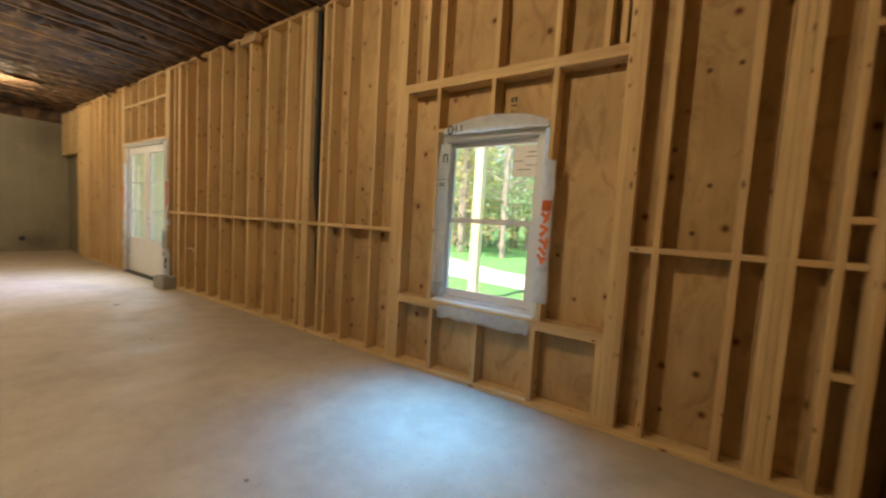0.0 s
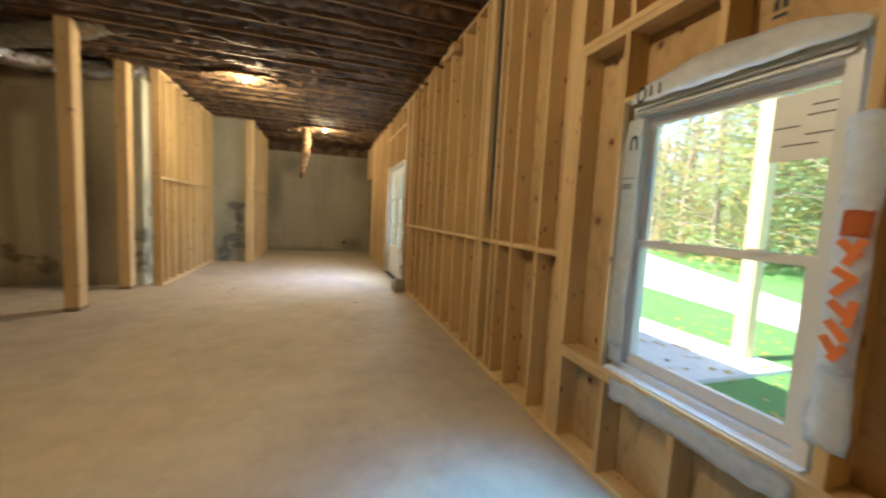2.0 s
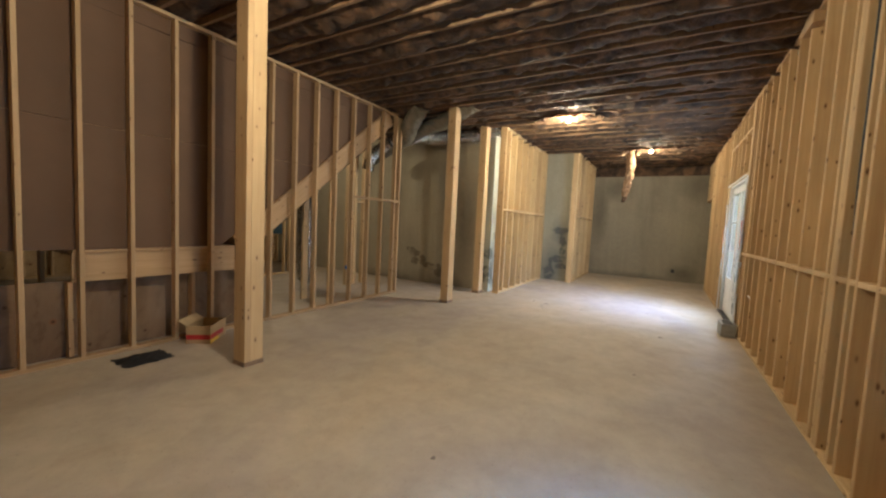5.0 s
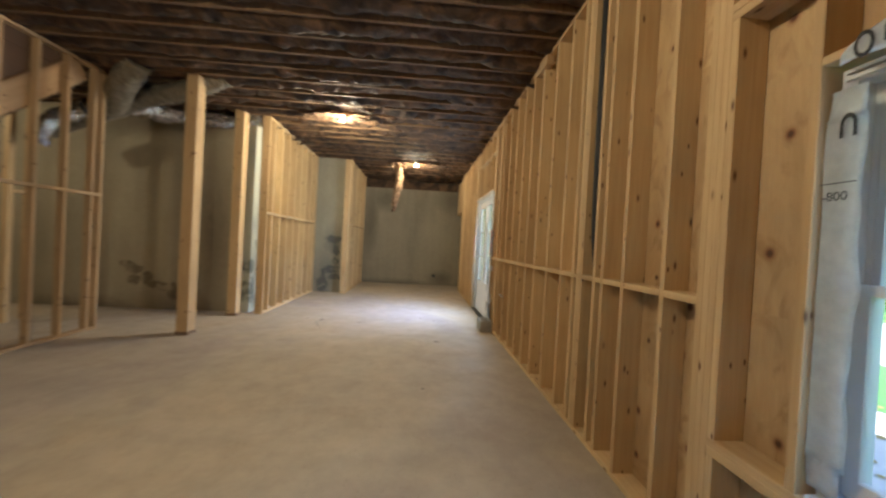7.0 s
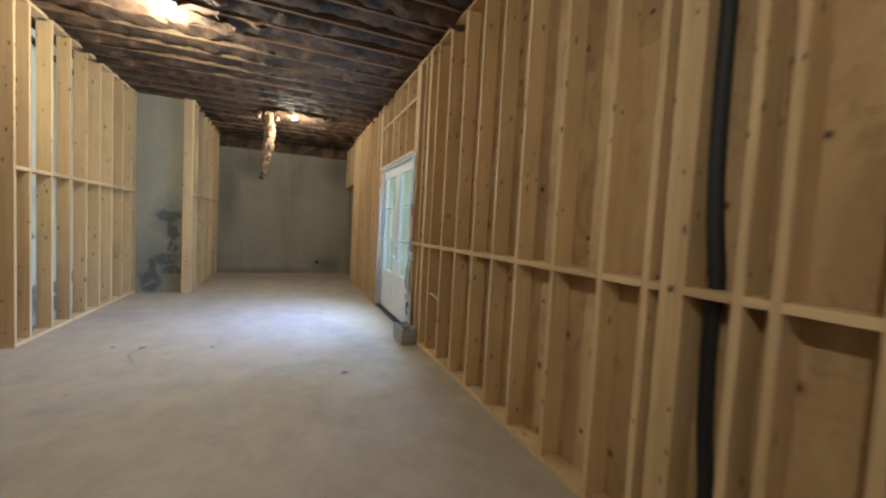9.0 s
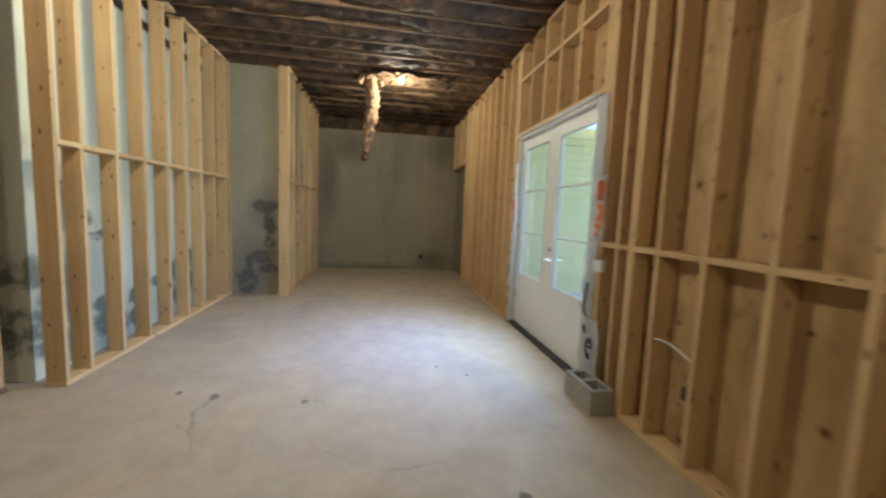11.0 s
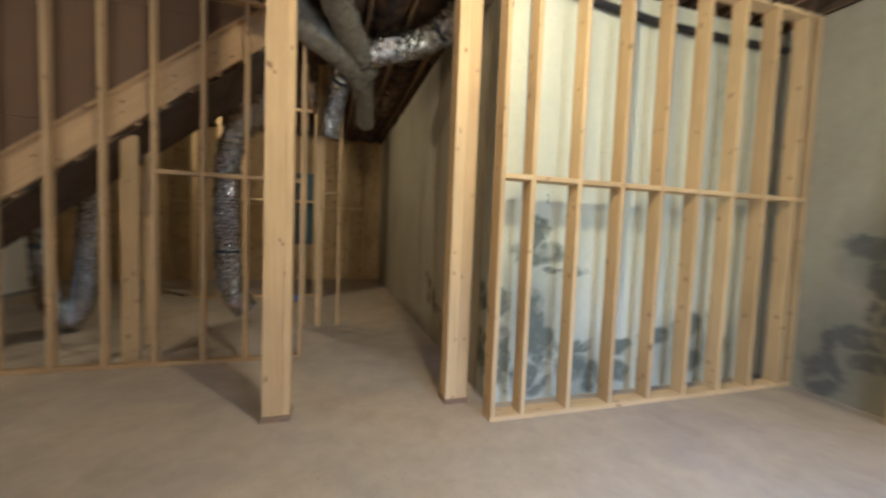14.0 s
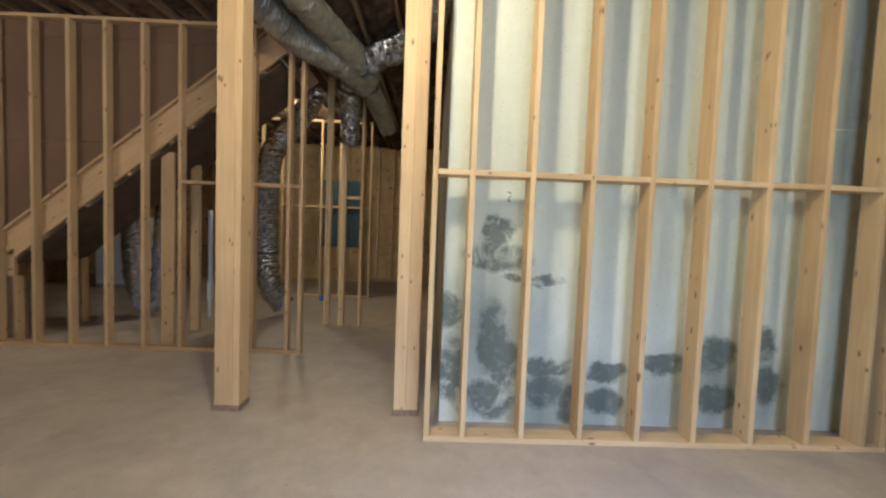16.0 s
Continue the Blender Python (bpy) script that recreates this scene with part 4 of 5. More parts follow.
def door_wrap():
    w = root("house_wrap", (-7.6, 3.39, 0), "torn white house wrap with orange and black print round the door", "house wrap")
    y = 3.392
    flap("flap", w, -6.68, -6.52, 1.80, 2.45, y, WRAP, 61, 0.02, 0.02)
    flap("flap", w, -6.66, -6.445, 1.28, 1.80, y, WRAP, 71, 0.02, 0.02)
    flap("flap", w, -6.67, -6.52, 0.62, 1.28, y, WRAP, 81, 0.05, 0.03)
    flap("flap", w, -6.66, -6.40, 0.02, 0.62, y, WRAP, 83, 0.05, 0.03)
    yy = 3.3675
    flap("print", w, -6.545, -6.455, 1.60, 1.75, yy, ORANGE, 73, 0.02, 0.004, "orange print")
    for a, b in (((-6.535, 1.58), (-6.47, 1.50)), ((-6.47, 1.50), (-6.53, 1.43)), ((-6.54, 1.41), (-6.465, 1.36)), ((-6.465, 1.57), (-6.46, 1.38)), ((-6.53, 1.34), (-6.48, 1.315))):
        yy -= 0.0016
        stroke("print", w, a, b, 0.034, yy, ORANGE, "orange print")
    ring_mark(w, -6.475, 0.39, 3.352, 0.030, 0.060, 20, 300, BLACK)
    stroke("print_mark", w, (-6.51, 0.405), (-6.43, 0.40), 0.022, 3.350, BLACK)
    stroke("print_mark", w, (-6.56, 0.92), (-6.60, 0.72), 0.035, 3.352, BLACK)
    stroke("print_mark", w, (-6.60, 0.72), (-6.55, 0.64), 0.03, 3.350, BLACK)
    stroke("print_mark", w, (-6.58, 0.56), (-6.55, 0.50), 0.04, 3.352, BLACK)
    flap("flap", w, -8.53, -8.42, 1.72, 2.12, y, WRAP, 91, 0.025, 0.02)
    flap("flap", w, -8.56, -8.40, 1.18, 1.72, y, WRAP, 101, 0.035, 0.02)
    flap("flap", w, -8.55, -8.44, 0.03, 1.18, y, WRAP, 111, 0.04, 0.03)
    flap("print", w, -8.54, -8.43, 1.52, 1.66, yy, ORANGE, 103, 0.02, 0.004, "orange print")
    for a, b in (((-8.53, 1.50), (-8.43, 1.42)), ((-8.43, 1.42), (-8.52, 1.34)), ((-8.53, 1.30), (-8.44, 1.24))):
        yy -= 0.0016
        stroke("print", w, a, b, 0.04, yy, ORANGE, "orange print")
    for x, z, h in ((-8.50, 0.25, 0.10), (-8.48, 0.45, 0.06), (-8.51, 0.66, 0.14), (-8.49, 0.92, 0.06)):
        stroke("print_mark", w, (x, z), (x + 0.02, z + h), 0.04, 3.352, BLACK)
    flap("flap", w, -8.60, -6.62, 2.455, 2.475, y, WRAP, 121, 0.016, 0.03)


door_wrap()


# ---- outdoors ----
def outdoors():
    bm = bmesh.new()
    vs = [bm.verts.new(p) for p in ((-600, YS + 0.11, -0.15), (600, YS + 0.11, -0.15), (600, 900, -0.15), (-600, 900, -0.15))]
    bm.faces.new(vs)
    tagged(finish("ground", bm, GRASS), "mown green lawn sprinkled with fallen leaves", "lawn", "", "structure")
    bm = bmesh.new()
    pts = [(6, 7.5), (-7, 10.0), (-40, 16.4), (-40, 36), (-15.8, 19.4), (-4.24, 11.85), (6, 9.4)]
    bm.faces.new([bm.verts.new((x, y, -0.135)) for x, y in pts])
    bmesh.ops.triangulate(bm, faces=list(bm.faces))
    bmesh.ops.recalc_face_normals(bm, faces=bm.faces)
    for f in bm.faces:
        if f.normal.z < 0:
            f.normal_flip()
    tagged(finish("road", bm, DRIVE), "sunlit pale gravel drive across the lawn", "drive", "", "structure")
    bm = bmesh.new()
    slab(bm, -11.0, -2.12, YS + 0.12, 7.12, -0.20, -0.10)
    tagged(finish("pavement", bm, PATIO), "bare concrete patio slab", "patio", "", "structure")
    bm = bmesh.new()
    rnd = random.Random(8)
    for k in range(420):
        x, y = rnd.uniform(-8, 1.5), rnd.uniform(4, 9.5)
        z = -0.095 if (x < -2.15 and y < 7.1) else -0.142
        a, r = rnd.uniform(0, 6.28), rnd.uniform(0.03, 0.06)
        q = [bm.verts.new((x + r * math.cos(a + k2 * 1.57), y + r * math.sin(a + k2 * 1.57), z + rnd.uniform(0, 0.012))) for k2 in range(4)]
        bm.faces.new(q)
    tagged(finish("fallen_leaves", bm, LEAVES[2]), "dry fallen leaves on lawn and patio", "leaves", "", "stuff")
    p = root("porch_post", (-2.55, 6.92, -0.10), "pale yellow square porch post on the patio", "post")
    box_part("shaft", p, -2.63, -2.47, 6.84, 7.0, -0.10, 3.05, PORCH, bevel=0.006)
    deck = root("deck_frame", (-9.5, 6.9, 3.05), "open pale timber framing of a deck above the patio", "deck")
    board("beam", deck, (-10.93, 6.92, 3.175), (-8.1, 6.92, 3.175), (0, 1, 0), 0.09, 0.25, PORCH)
    board("ledger", deck, (-10.93, 3.70, 3.40), (-8.1, 3.70, 3.40), (0, 1, 0), 0.038, 0.19, PORCH)
    box_part("post", deck, -8.26, -8.12, 6.85, 6.99, -0.10, 3.05, PORCH, bevel=0.006)
    for x in (-8.2, -8.8, -9.4, -10.0, -10.6):
        board("joist", deck, (x, 3.72, 3.40), (x, 7.25, 3.40), (1, 0, 0), 0.038, 0.19, PORCH)
    wing = root("house_wing", (-10.95, 5.9, -0.15), "wing of the house with pale yellow lap siding", "house")
    box_part("wall", wing, -11.15, -10.95, YS + 0.13, 9.0, -0.15, 3.25, SIDING)
    for k in range(22):
        z = -0.1 + 0.15 * k
        board("clapboard", wing, (-10.937, YS + 0.14, z + 0.075), (-10.937, 9.0, z + 0.075), (1, 0, 0.09), 0.016, 0.156, SIDING)


outdoors()


def tree_mesh(seed, leaf):
    rnd = random.Random(seed)
    h = rnd.uniform(9, 13)
    bm = bmesh.new()
    tube(bm, [(0, 0, 0), (rnd.uniform(-.15, .15), rnd.uniform(-.15, .15), h * 0.35), (rnd.uniform(-.4, .4), rnd.uniform(-.4, .4), h * 0.8)], 0.13, 7, 0.1, 0.6, seed)
    ends = []
    for k in range(20):
        z = h * rnd.uniform(0.05, 0.75)
        a = rnd.uniform(0, 6.28)
        ln = rnd.uniform(1.2, 2.8) * (1.1 - z / h * 0.5)
        e = Vector((math.cos(a) * ln, math.sin(a) * ln, z + ln * rnd.uniform(0.1, 0.6)))
        tube(bm, [(0, 0, z), e * 0.5 + Vector((0, 0, z * 0.5)), e], 0.03, 5, 0, 0.7)
        ends.append(e)
    trunk = bpy.data.meshes.new("trunk")
    bm.to_mesh(trunk)
    bm.free()
    trunk.materials.append(BARK)
    vs, fs = [], []
    for e in ends:
        for c in range(4):
            cc = e * rnd.uniform(0.55, 1.08) + Vector((rnd.gauss(0, .3), rnd.gauss(0, .3), rnd.gauss(0, .3) + (1 - rnd.random()) * e.z * 0.1))
            for q in range(22):
                p = cc + Vector((rnd.gauss(0, .42), rnd.gauss(0, .42), rnd.gauss(0, .25)))
                s = rnd.uniform(0.06, 0.12)
                a = Vector((rnd.uniform(-1, 1), rnd.uniform(-1, 1), rnd.uniform(-.5, .5))).normalized() * s
                b = Vector((rnd.uniform(-1, 1), rnd.uniform(-1, 1), rnd.uniform(-.5, .5))).normalized() * s * 0.7
                i = len(vs)
                vs += [p - a, p + b, p + a, p - b]
                fs.append((i, i + 1, i + 2, i + 3))
    crown = bpy.data.meshes.new("crown")
    crown.from_pydata(vs, [], fs)
    crown.materials.append(leaf)
    return trunk, crown


def forest():
    kinds = []
    for k in range(5):
        tr, cr = tree_mesh(30 + k, LEAVES[(0, 1, 2, 1, 0)[k]])
        r = root("tree", (-200 - 8 * k, 200, -0.15), "slender woodland tree with sunlit " + ("green", "lime", "golden", "lime", "green")[k] + " leaves", "tree", "trees behind the drive")
        for nm, me in (("trunk", tr), ("crown", cr)):
            o = new(nm, me)
            o.parent = r
        kinds.append(r)
    rnd = random.Random(17)
    n = 0
    while n < 58:
        a = radians(rnd.uniform(14, 74))
        dist = rnd.uniform(15, 44)
        x, y = -math.sin(a) * dist, 3 + math.cos(a) * dist
        edge = 11.85 + (-4.24 - x) * 0.653 if x > -16 else 19.4 + (-15.8 - x) * 0.68
        if y < edge + 1.0:
            continue
        copy_thing(kinds[n % 5], pose(x, y, -0.15, 0, 0, rnd.uniform(0, 360)))
        n += 1
    for r in kinds:
        for c in list(r.children):
            bpy.data.objects.remove(c)
        bpy.data.objects.remove(r)


forest()


# ---- lamps on the ceiling ----
def bulb_fixture(place, torn, label):
    x, y, z = place
    f = root("ceiling_bulb", (x, y, CEIL), label, "light bulb", "bare bulbs on the ceiling")
    bm = bmesh.new()
    tube(bm, [(x, y, CEIL + 0.06), (x, y, CEIL + 0.02), (x, y, CEIL - 0.045)], 0.045, 18, 0, 0.02)
    part("holder", bm, CERAMIC, f, "white porcelain holder", True)
    bm = bmesh.new()
    bmesh.ops.create_uvsphere(bm, u_segments=16, v_segments=10, radius=0.03)
    for v in bm.verts:
        if v.co.z > 0:
            v.co.z *= 1.6
        v.co += Vector((x, y, CEIL - 0.085))
    part("bulb", bm, LIT, f, "lit warm bulb", True)
    if torn:
        rnd = random.Random(int(x * 10))
        for k in range(4):
            # ragged sheets of facing hanging loose round the holder
            a0 = k * 1.571 + rnd.uniform(-0.2, 0.2)
            bm = bmesh.new()
            rows = []
            for i in range(15):
                a = a0 + i / 14 * 1.75
                far = 0.30 + 0.16 * abs(math.sin(a)) + 0.16 * noise.noise(Vector((a * 2.2, k, x))) + 0.07 * noise.noise(Vector((a * 9, k, y)))
                row = []
                for s in range(9):
                    r = 0.07 + (far - 0.07) * s / 8
                    px, py = x + math.cos(a) * r * 0.8, y + math.sin(a) * r * 1.25
                    pz = CEIL - 0.004 - 0.05 * (s / 8) ** 2 + 0.045 * noise.noise(Vector((px * 7, py * 7, k))) + 0.02 * noise.noise(Vector((px * 23, py * 23, k)))
                    row.append(bm.verts.new((px, py, pz - 0.006 * k)))
                rows.append(row)
            for p, q in zip(rows, rows[1:]):
                for i in range(8):
                    bm.faces.new((p[i], p[i + 1], q[i + 1], q[i]))
            bmesh.ops.solidify(bm, geom=list(bm.faces), thickness=0.005)
            part("torn_facing", bm, TORN, f, "torn insulation facing", True)
        for k in range(7):
            # curled shreds further out
            px, py, a = x + rnd.uniform(-0.35, 0.35), y + rnd.choice((-1, 1)) * rnd.uniform(0.45, 0.85), rnd.uniform(-0.4, 0.4)
            ln = rnd.uniform(0.12, 0.30)
            bm = bmesh.new()
            tube(bm, [(px, py, CEIL + 0.01), (px + math.sin(a) * ln * 0.5, py + ln * 0.5, CEIL - 0.03), (px + math.sin(a) * ln, py + ln, CEIL + 0.0)], rnd.uniform(0.010, 0.022), 7, 0.6, 0.03, k)
            part("torn_shred", bm, TORN, f, "torn insulation shred", True)


bulb_fixture(BULBS[0], True, "lit bare bulb amid torn brown insulation")
bulb_fixture(BULBS[1], True, "lit bare bulb beside a hanging strip of insulation")
bulb_fixture(BULBS[2], False, "lit bare bulb on the ceiling near the stairs")
bulb_fixture(BULBS[3], False, "lit bare bulb on the ceiling of the store")


def hanging_strip():
    h = root("hanging_insulation", (-10.22, 1.46, CEIL), "torn strip of tan insulation hanging from the ceiling", "insulation")
    bm = bmesh.new()
    tube(bm, [(-10.20, 1.48, 3.64), (-10.24, 1.45, 3.50), (-10.27, 1.46, 3.2), (-10.28, 1.44, 2.95), (-10.33, 1.40, 2.66), (-10.36, 1.36, 2.42)], 0.085, 22, 0.16, 0.016, 4, 0.0)
    for v in bm.verts:
        t = (3.6 - v.co.z) / 1.2
        c = Vector((-10.22 - 0.14 * t, 1.47 - 0.10 * t, v.co.z))
        k = 1.0 + 0.15 * math.sin(3.0 * t) - 0.45 * max(0, t - 0.35) + 0.30 * noise.noise(Vector((v.co.z * 9, 3, 1))) + 0.45 * noise.noise(Vector((v.co.x * 26, v.co.y * 26, v.co.z * 15))) + 0.45 * noise.noise(Vector((v.co.x * 60, v.co.y * 60, v.co.z * 48)))
        v.co = c + (v.co - c) * k
    strip = part("strip", bm, FLUFF, h, "", True)
    bm = bmesh.new()
    tube(bm, [(-10.355, 1.365, 2.43), (-10.365, 1.35, 2.36), (-10.37, 1.34, 2.27)], 0.05, 10, 0.7, 0.02, 9)
    part("tip", bm, KRAFT, strip, "dark kraft tip", True)
    for k, (dx, dy) in enumerate(((-0.09, -0.06), (0.04, -0.12), (-0.03, 0.10))):
        bm = bmesh.new()
        tube(bm, [(-10.2 + dx, 1.47 + dy, 3.62), (-10.21 + dx * 1.3, 1.46 + dy * 1.3, 3.55), (-10.2 + dx, 1.44 + dy * 1.6, 3.47)], 0.045, 10, 0.7, 0.02, k)
        part("clump", bm, FLUFF, h, "", True)


hanging_strip()


# ---- ducts ----
def duct(pts, r, material, label, straps=(), wr=0.10, seed=1):
    c = Vector(pts[len(pts) // 2])
    d = root("flexible_duct", c, label, "duct", "flexible ducts")
    bm = bmesh.new()
    tube(bm, pts, r, 26, wr, 0.022, seed, 0.5 if material is FOIL else 0.0)
    rj = random.Random(seed)
    for v in bm.verts:
        v.co += Vector((rj.gauss(0, 1), rj.gauss(0, 1), rj.gauss(0, 1))) * (0.0042 if material is FOIL else 0.0022)
    jacket = part("jacket", bm, material, d, "", False)
    for i, u in straps:
        a, b = Vector(pts[i]), Vector(pts[i + 1])
        p = a.lerp(b, u)
        n = (b - a).normalized()
        bm = bmesh.new()
        tube(bm, [p - n * 0.015, p + n * 0.015], r * 1.04, 18, 0, 0.02)
        part("strap", bm, TRIMB, jacket, "black strap", True)


duct([(-6.0, -2.75, 3.32), (-6.25, -2.45, 3.37), (-6.55, -2.25, 3.39), (-6.82, -1.85, 3.44), (-6.93, -1.4, 3.48), (-7.12, -0.95, 3.60)], 0.145, FOIL, "shiny foil flexible duct bent under the ceiling", ((2, 0.9),), 0.16, 2)
duct([(-5.12, -1.70, 3.66), (-5.42, -2.15, 3.40), (-5.85, -2.55, 3.30), (-6.02, -2.9, 3.22)], 0.17, FOILG, "fat grey flexible duct sagging from the ceiling", ((2, 0.5),), 0.09, 3)
duct([(-5.52, -0.78, 3.70), (-5.64, -1.45, 3.48), (-5.86, -2.15, 3.40), (-6.12, -2.8, 3.27)], 0.14, FOILG, "grey flexible duct rising beside a post", ((2, 0.7),), 0.09, 4)
duct([(-6.05, -2.8, 3.22), (-6.14, -3.3, 3.08), (-6.2, -3.75, 2.90)], 0.12, FOILG, "grey flexible duct branching down", ((0, 0.2),), 0.10, 5)
duct([(-5.88, -2.7, 3.30), (-5.80, -3.1, 3.12), (-5.74, -3.4, 2.88), (-5.72, -3.5, 2.60)], 0.12, FOIL, "foil flexible duct running down behind studs", ((0, 0.6),), 0.14, 7)
duct([(-5.0, -4.35, 3.63), (-4.85, -4.15, 3.2), (-4.58, -3.95, 2.72), (-4.42, -3.92, 2.3), (-4.40, -3.92, 1.6), (-4.41, -3.92, 0.95), (-4.46, -3.96, 0.50), (-4.60, -4.1, 0.20)], 0.165, FOIL, "foil duct hanging in a slack bend beneath the stairs", ((4, 0.9), (1, 0.9)), 0.14, 11)
duct([(-2.15, -4.25, 2.35), (-2.38, -3.95, 1.72), (-2.42, -3.9, 1.05), (-2.48, -3.9, 0.48), (-2.66, -3.9, 0.135), (-2.84, -3.9, 0.48), (-2.89, -3.9, 1.2), (-2.92, -3.95, 1.75), (-3.0, -4.2, 2.6), (-3.1, -4.4, 3.63)], 0.125, FOIL, "crumpled foil duct hanging in a loop behind the stairs", ((2, 0.0), (6, 0.5)), 0.14, 13)


def wall_hose():
    bm = bmesh.new()
    tube(bm, [(-7.05, -0.93, 3.52), (-7.6, -0.93, 3.40), (-8.3, -0.93, 3.34), (-9.1, -0.93, 3.33), (-10.1, -0.93, 3.36)], 0.035, 10, 0.0, 0.08)
    tagged(finish("drain_hose", bm, HOSE, smooth=True), "black hose running high along the concrete behind studs", "hose")


wall_hose()


def air_handler():
    a = root("air_handler", (-0.3, -6.4, 0), "pale grey metal air handler cabinet in the store", "air handler")
    box_part("cabinet", a, -0.65, 0.05, -6.8, -6.1, 0.08, 1.5, CERAMIC, bevel=0.01)
    box_part("plenum", a, -0.6, 0.0, -6.75, -6.15, 1.5, 2.2, FOIL, "foil-faced plenum", 0.01)
    box_part("base", a, -0.65, 0.05, -6.8, -6.1, 0, 0.08, BLOCK)
    box_part("door", a, -0.61, 0.01, -6.099, -6.085, 0.2, 1.0, VINYL, bevel=0.004)


air_handler()


# ---- store framing ----
def store_framing():
    w = root("wall_partition_4", (-5.4, -3.74, 0), "short stud wall in the passage to the store", "wall", "", "structure")
    for x in (-5.36, -5.40, -5.575, -5.615, -5.86):
        board("stud", w, (x, -3.74, 0.0), (x, -3.74, CEIL), (1, 0, 0), 0.038, 0.089, PINE)
    board("block", w, (-5.635, -3.74, 1.88), (-5.84, -3.74, 1.88), (0, 0, 1), 0.038, 0.089, PINE)
    p = framed_wall("wall_partition_5", "stud wall with dark teal boards deep in the store", [-3.4, -3.8, -4.2, -4.6, -4.98, -5.06, -5.45, -5.60], -3.3, -5.62, -5.95, 0.089, blocks=(1.85, -5.6, -3.4), mt=PINE)
    for x0, x1 in ((-4.93, -4.62), (-5.43, -5.10)):
        box_part("panel", p, x0, x1, -6.04, -6.03, 1.02, 2.40, TEAL, "dark teal sheet board")
    for x, y, wd in ((-3.86, -2.60, 0.14), (-3.80, -3.20, 0.12)):
        top = 1.34 + 0.8 * (-2.25 - x) - 0.40
        r = root("stair_prop", (x, y, 0), "flat pine board propping the stair stringer", "prop", "props beneath the stairs")
        board("upright", r, (x, y, 0), (x, y, top), (0, 1, 0), 0.038, wd, PINE)


store_framing()


# ---- small things in the room ----
BLUE = plain("blue_plastic", (0.03, 0.12, 0.30), 0.4, 0, 0.05)


def drain_pipe():
    bm = bmesh.new()
    tube(bm, [(-2.76, 3.46, CEIL - 0.04), (-2.755, 3.46, 2.6), (-2.75, 3.46, 1.9), (-2.735, 3.465, 1.55), (-2.72, 3.485, 1.30), (-2.735, 3.495, 1.05), (-2.725, 3.50, 0.68), (-2.70, 3.50, 0.42), (-2.69, 3.50, 0.04)], 0.03, 12, 0.0, 0.05)
    tagged(finish("vent_pipe", bm, BLACKP, smooth=True), "black flexible pipe running down between two studs", "pipe")


drain_pipe()


def waste_pipe():
    p = root("waste_pipe", (-3.58, -3.9, 0), "white plastic waste pipe standing behind the staircase", "pipe")
    bm = bmesh.new()
    tube(bm, [(-3.58, -3.9, 0), (-3.58, -3.9, 1.62)], 0.03, 14, 0, 0.2)
    shaft = part("shaft", bm, VINYL, p, "", True)
    bm = bmesh.new()
    tube(bm, [(-3.58, -3.9, 0.28), (-3.58, -3.9, 0.56)], 0.042, 16, 0, 0.1)
    part("coupling", bm, VINYL, shaft, "", True)


waste_pipe()


def masonry_block():
    b = root("masonry_block", (-6.335, 3.295, 0), "grey hollow concrete block beside the double door", "concrete block")
    bm = bmesh.new()
    x0, x1, y0, y1, h = -6.53, -6.14, 3.20, 3.385, 0.19
    bar(bm, x0, x1, y0, y0 + 0.032, 0, h)
    bar(bm, x0, x1, y1 - 0.032, y1, 0, h)
    for x in (x0, (x0 + x1) / 2 - 0.017, x1 - 0.034):
        bar(bm, x, x + 0.034, y0 + 0.032, y1 - 0.032, 0, h)
    part("shell", bm, BLOCK, b)


masonry_block()


def carton():
    b = root("cardboard_box", (-1.57, -2.27, 0), "open brown carton with red and yellow print beside the stairs", "box")
    m = Matrix.Translation((-1.60, -2.22, 0)) @ Matrix.Rotation(radians(38), 4, "Z")
    t = 0.005
    for nm, (x0, x1, y0, y1, z0, z1), mt in (
        ("side", (-0.20, 0.20, -0.13, -0.13 + t, 0, 0.20), CARD), ("side", (-0.20, 0.20, 0.13 - t, 0.13, 0, 0.20), CARD),
        ("side", (-0.20, -0.20 + t, -0.125, 0.125, 0, 0.20), CARD), ("side", (0.20 - t, 0.20, -0.125, 0.125, 0, 0.20), CARD),
        ("bottom", (-0.195, 0.195, -0.125, 0.125, 0, t), CARD),
        ("print_band", (-0.12, 0.201, 0.1301, 0.1315, 0.045, 0.10), RED), ("print_band", (0.2001, 0.2015, -0.125, 0.125, 0.045, 0.10), RED),
        ("print_band", (0.0, 0.201, 0.1301, 0.1315, 0.0, 0.042), YELLOW)):
        o = box_part(nm, b, x0, x1, y0, y1, z0, z1, mt)
        o.matrix_basis = m @ o.matrix_basis
    for x, s in ((-0.13, 1), (0.13, -1)):
        bm = bmesh.new()
        slab(bm, -0.195, 0.195, x if s < 0 else x - 0.10, x + 0.10 if s < 0 else x, 0.198, 0.202)
        o = part("flap", bm, CARD, b)
        o.matrix_basis = m @ Matrix.Translation((0, x, 0.2)) @ Matrix.Rotation(radians(-35 * s), 4, "X") @ Matrix.Translation((0, -x, -0.2))


carton()


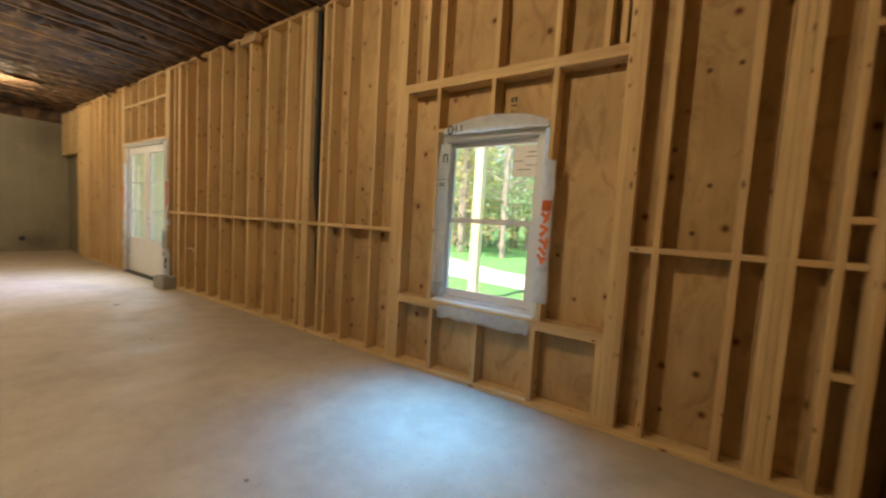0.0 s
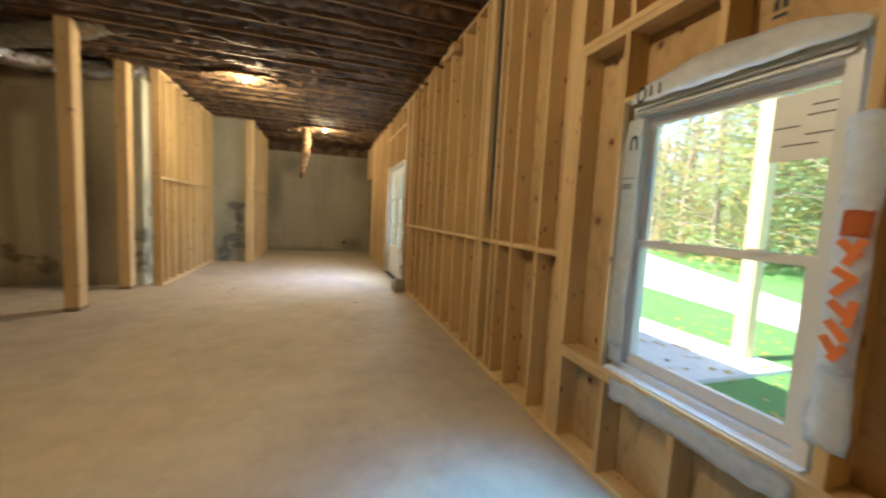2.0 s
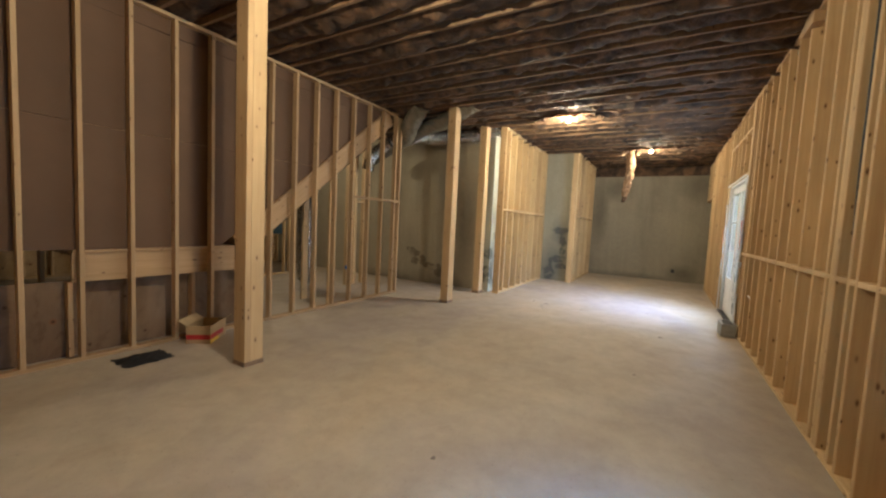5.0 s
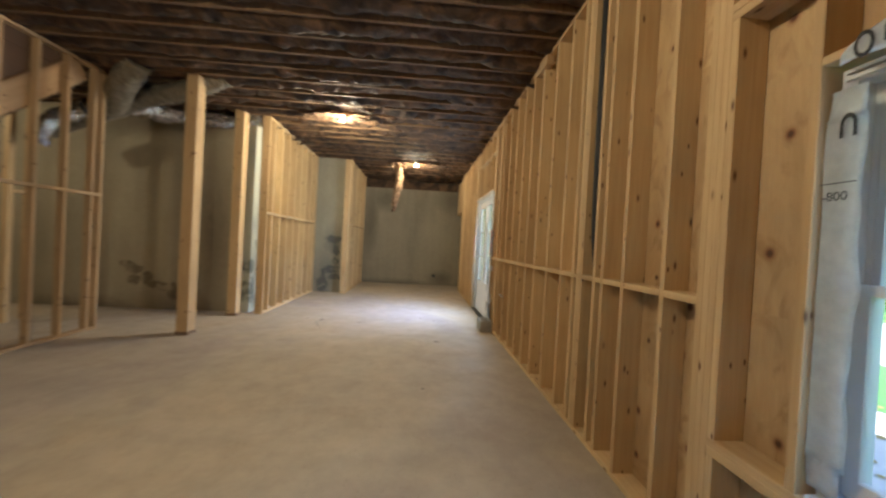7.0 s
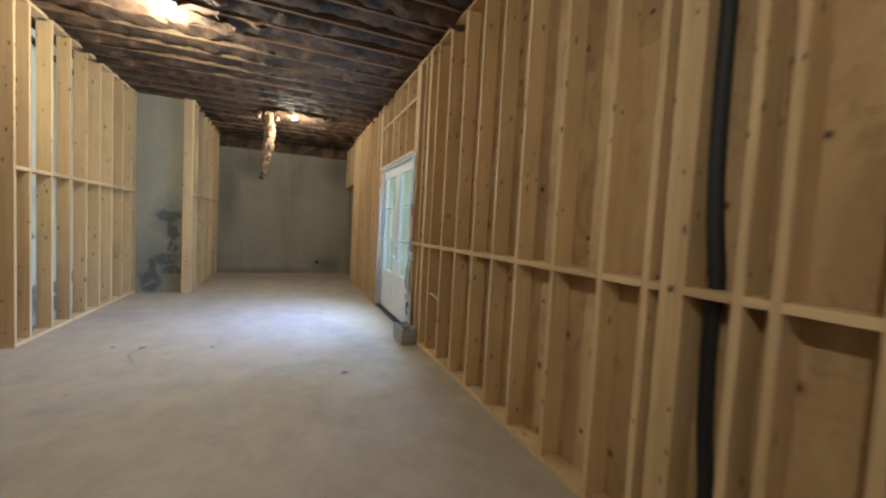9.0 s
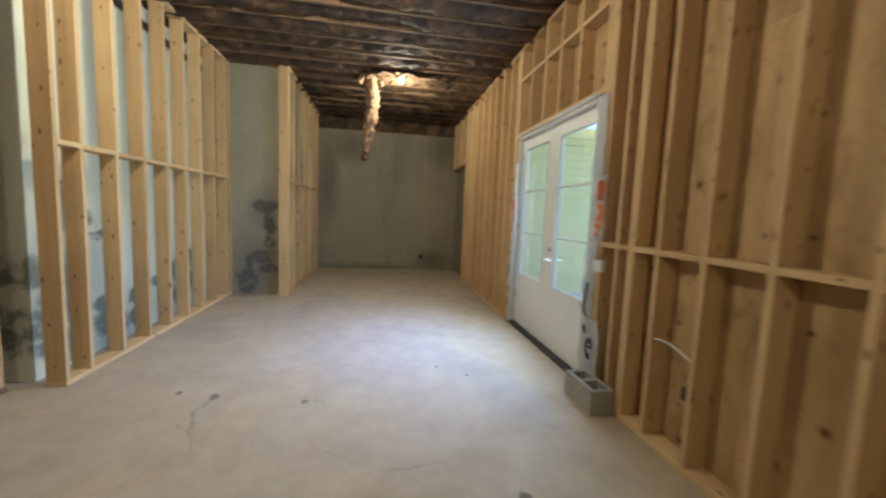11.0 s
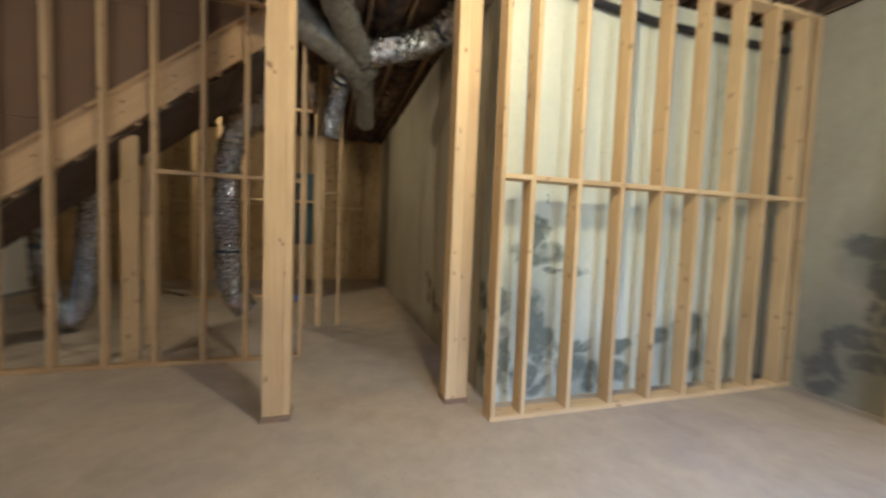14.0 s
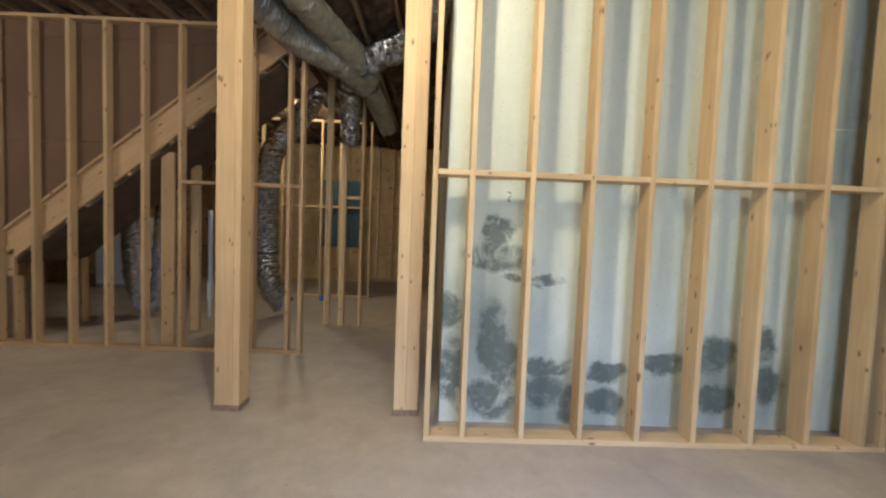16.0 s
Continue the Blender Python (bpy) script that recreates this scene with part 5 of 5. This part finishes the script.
def dark_sheet():
    bm = bmesh.new()
    n = 14
    rows = []
    for j in range(n + 1):
        row = []
        for i in range(n + 1):
            u, v = i / n - 0.5, j / n - 0.5
            e = 1 - min(1, (u * u + v * v) * 4)
            z = 0.004 + max(0, e) * (0.03 + 0.05 * abs(noise.noise(Vector((u * 6, v * 6, 2)))))
            row.append(bm.verts.new((-0.90 + u * 0.42 + 0.04 * noise.noise(Vector((v * 7, 1, 0))), -2.02 + v * 0.34 + 0.04 * noise.noise(Vector((u * 7, 8, 0))), z)))
        rows.append(row)
    for p, q in zip(rows, rows[1:]):
        for i in range(n):
            bm.faces.new((p[i], p[i + 1], q[i + 1], q[i]))
    tagged(finish("plastic_sheet", bm, BLACKP, smooth=True), "crumpled black plastic sheet lying on the floor", "sheet")


dark_sheet()


def electrics():
    o = root("outlet_box", (-6.42, 3.38, 1.08), "small white electrical box on a stud", "outlet box")
    box_part("body", o, -6.50, -6.405, 3.355, 3.398, 1.03, 1.12, VINYL, bevel=0.004)
    bm = bmesh.new()
    tube(bm, [(-5.90, 3.44, 0.66), (-5.80, 3.42, 0.70), (-5.66, 3.41, 0.70), (-5.55, 3.43, 0.65)], 0.006, 8, 0, 0.02)
    tagged(finish("cable", bm, VINYL, smooth=True), "loose white electric cable through a stud", "cable")
    o = root("junction_box", (-5.58, 3.50, 0.42), "small dark junction box between studs", "junction box")
    box_part("body", o, -5.64, -5.55, 3.47, 3.538, 0.38, 0.46, TRIMB, bevel=0.004)

    o = root("switch_box", (-5.32, -3.69, 0.40), "small blue plastic electrical box on a stud", "outlet box")
    box_part("body", o, -5.34, -5.29, -3.695, -3.655, 0.36, 0.45, BLUE, bevel=0.004)
    bm = bmesh.new()
    tube(bm, [(-13.098, 2.664, 0.325), (-13.075, 2.664, 0.325)], 0.055, 14, 0.12, 0.01)
    tagged(finish("wall_sleeve", bm, TRIMB), "dark round pipe sleeve low in the concrete wall", "pipe sleeve")
    # grade stamp on the sheathing above the window
    st = root("grade_stamp", (-0.42, 3.538, 2.28), "small black lumber stamp printed on the sheathing", "stamp")
    for x0, x1, z0, z1 in ((-0.455, -0.435, 2.33, 2.37), (-0.425, -0.405, 2.33, 2.37), (-0.455, -0.405, 2.30, 2.312), (-0.45, -0.438, 2.21, 2.27), (-0.438, -0.415, 2.238, 2.248), (-0.422, -0.41, 2.21, 2.25)):
        box_part("print_mark", st, x0, x1, 3.5365, 3.5385, z0, z1, BLACK)


electrics()
for k, (a, b) in enumerate((((-7.47, 1.765), (-7.50, 1.75)), ((-7.495, 1.735), (-7.475, 1.695)), ((-7.475, 1.70), (-7.50, 1.69)))):
    stroke("pencil_mark", c1, a, b, 0.007, -0.9797 + 0.0004 * k, INK)


def floor_marks():
    fl = bpy.data.objects["floor"]
    rnd = random.Random(4)

    def crack(pts, w):
        bm = bmesh.new()
        line = []
        for (ax, ay), (bx, by) in zip(pts, pts[1:]):
            for k in range(10):
                u = k / 10
                line.append((ax + (bx - ax) * u + rnd.gauss(0, 0.006), ay + (by - ay) * u + rnd.gauss(0, 0.006)))
        prev = None
        for i, (x, y) in enumerate(line):
            d = w * (0.4 + rnd.random())
            cur = [bm.verts.new((x - d, y - d, 0.0012)), bm.verts.new((x + d, y + d, 0.0012))]
            if prev:
                bm.faces.new((prev[0], prev[1], cur[1], cur[0]))
            prev = cur
        part("crack", bm, STAIN, fl)

    crack([(-6.30, 0.36), (-6.18, 0.50), (-5.98, 0.60)], 0.003)
    crack([(-6.62, 1.02), (-6.55, 1.18), (-6.50, 1.30)], 0.003)
    crack([(-5.95, 1.3), (-5.7, 1.7), (-5.75, 2.1)], 0.002)
    for x, y, r in ((-6.66, 0.45, 0.045), (-6.74, 0.17, 0.03), (-5.43, 2.42, 0.04), (-6.53, 1.12, 0.03), (-7.1, 2.2, 0.02), (-6.9, 2.45, 0.02), (-5.5, 0.3, 0.015), (-8.0, 2.4, 0.02), (-1.2, 1.2, 0.02), (-0.9, 1.7, 0.015), (-3.6, 2.2, 0.02)):
        bm = bmesh.new()
        n = 14
        bm.faces.new([bm.verts.new((x + r * (1 + 0.5 * noise.noise(Vector((k, x, y)))) * math.cos(k * 6.283 / n), y + r * 0.8 * (1 + 0.5 * noise.noise(Vector((k, y, x)))) * math.sin(k * 6.283 / n), 0.0015)) for k in range(n)])
        part("stain", bm, STAIN, fl)

    # a faded trail dribbled from the largest spot, and a faint worn line
    for line, w in (([(-6.62, 0.45), (-6.45, 0.40), (-6.30, 0.46), (-6.20, 0.50)], 0.022), ([(-6.50, 0.82), (-6.46, 0.95), (-6.49, 1.08)], 0.016)):
        bm = bmesh.new()
        prev = None
        for (ax, ay), (bx, by) in zip(line, line[1:]):
            for k in range(6):
                u = k / 6
                d = w * (0.6 + 0.9 * abs(noise.noise(Vector((ax * 9 + u * 4, ay * 7, 2)))))
                x, y = ax + (bx - ax) * u, ay + (by - ay) * u
                cur = [bm.verts.new((x, y - d, 0.0011)), bm.verts.new((x, y + d, 0.0011))]
                if prev:
                    bm.faces.new((prev[0], cur[0], cur[1], prev[1]))
                prev = cur
        part("stain", bm, FADED, fl, "faded brown trail")


floor_marks()
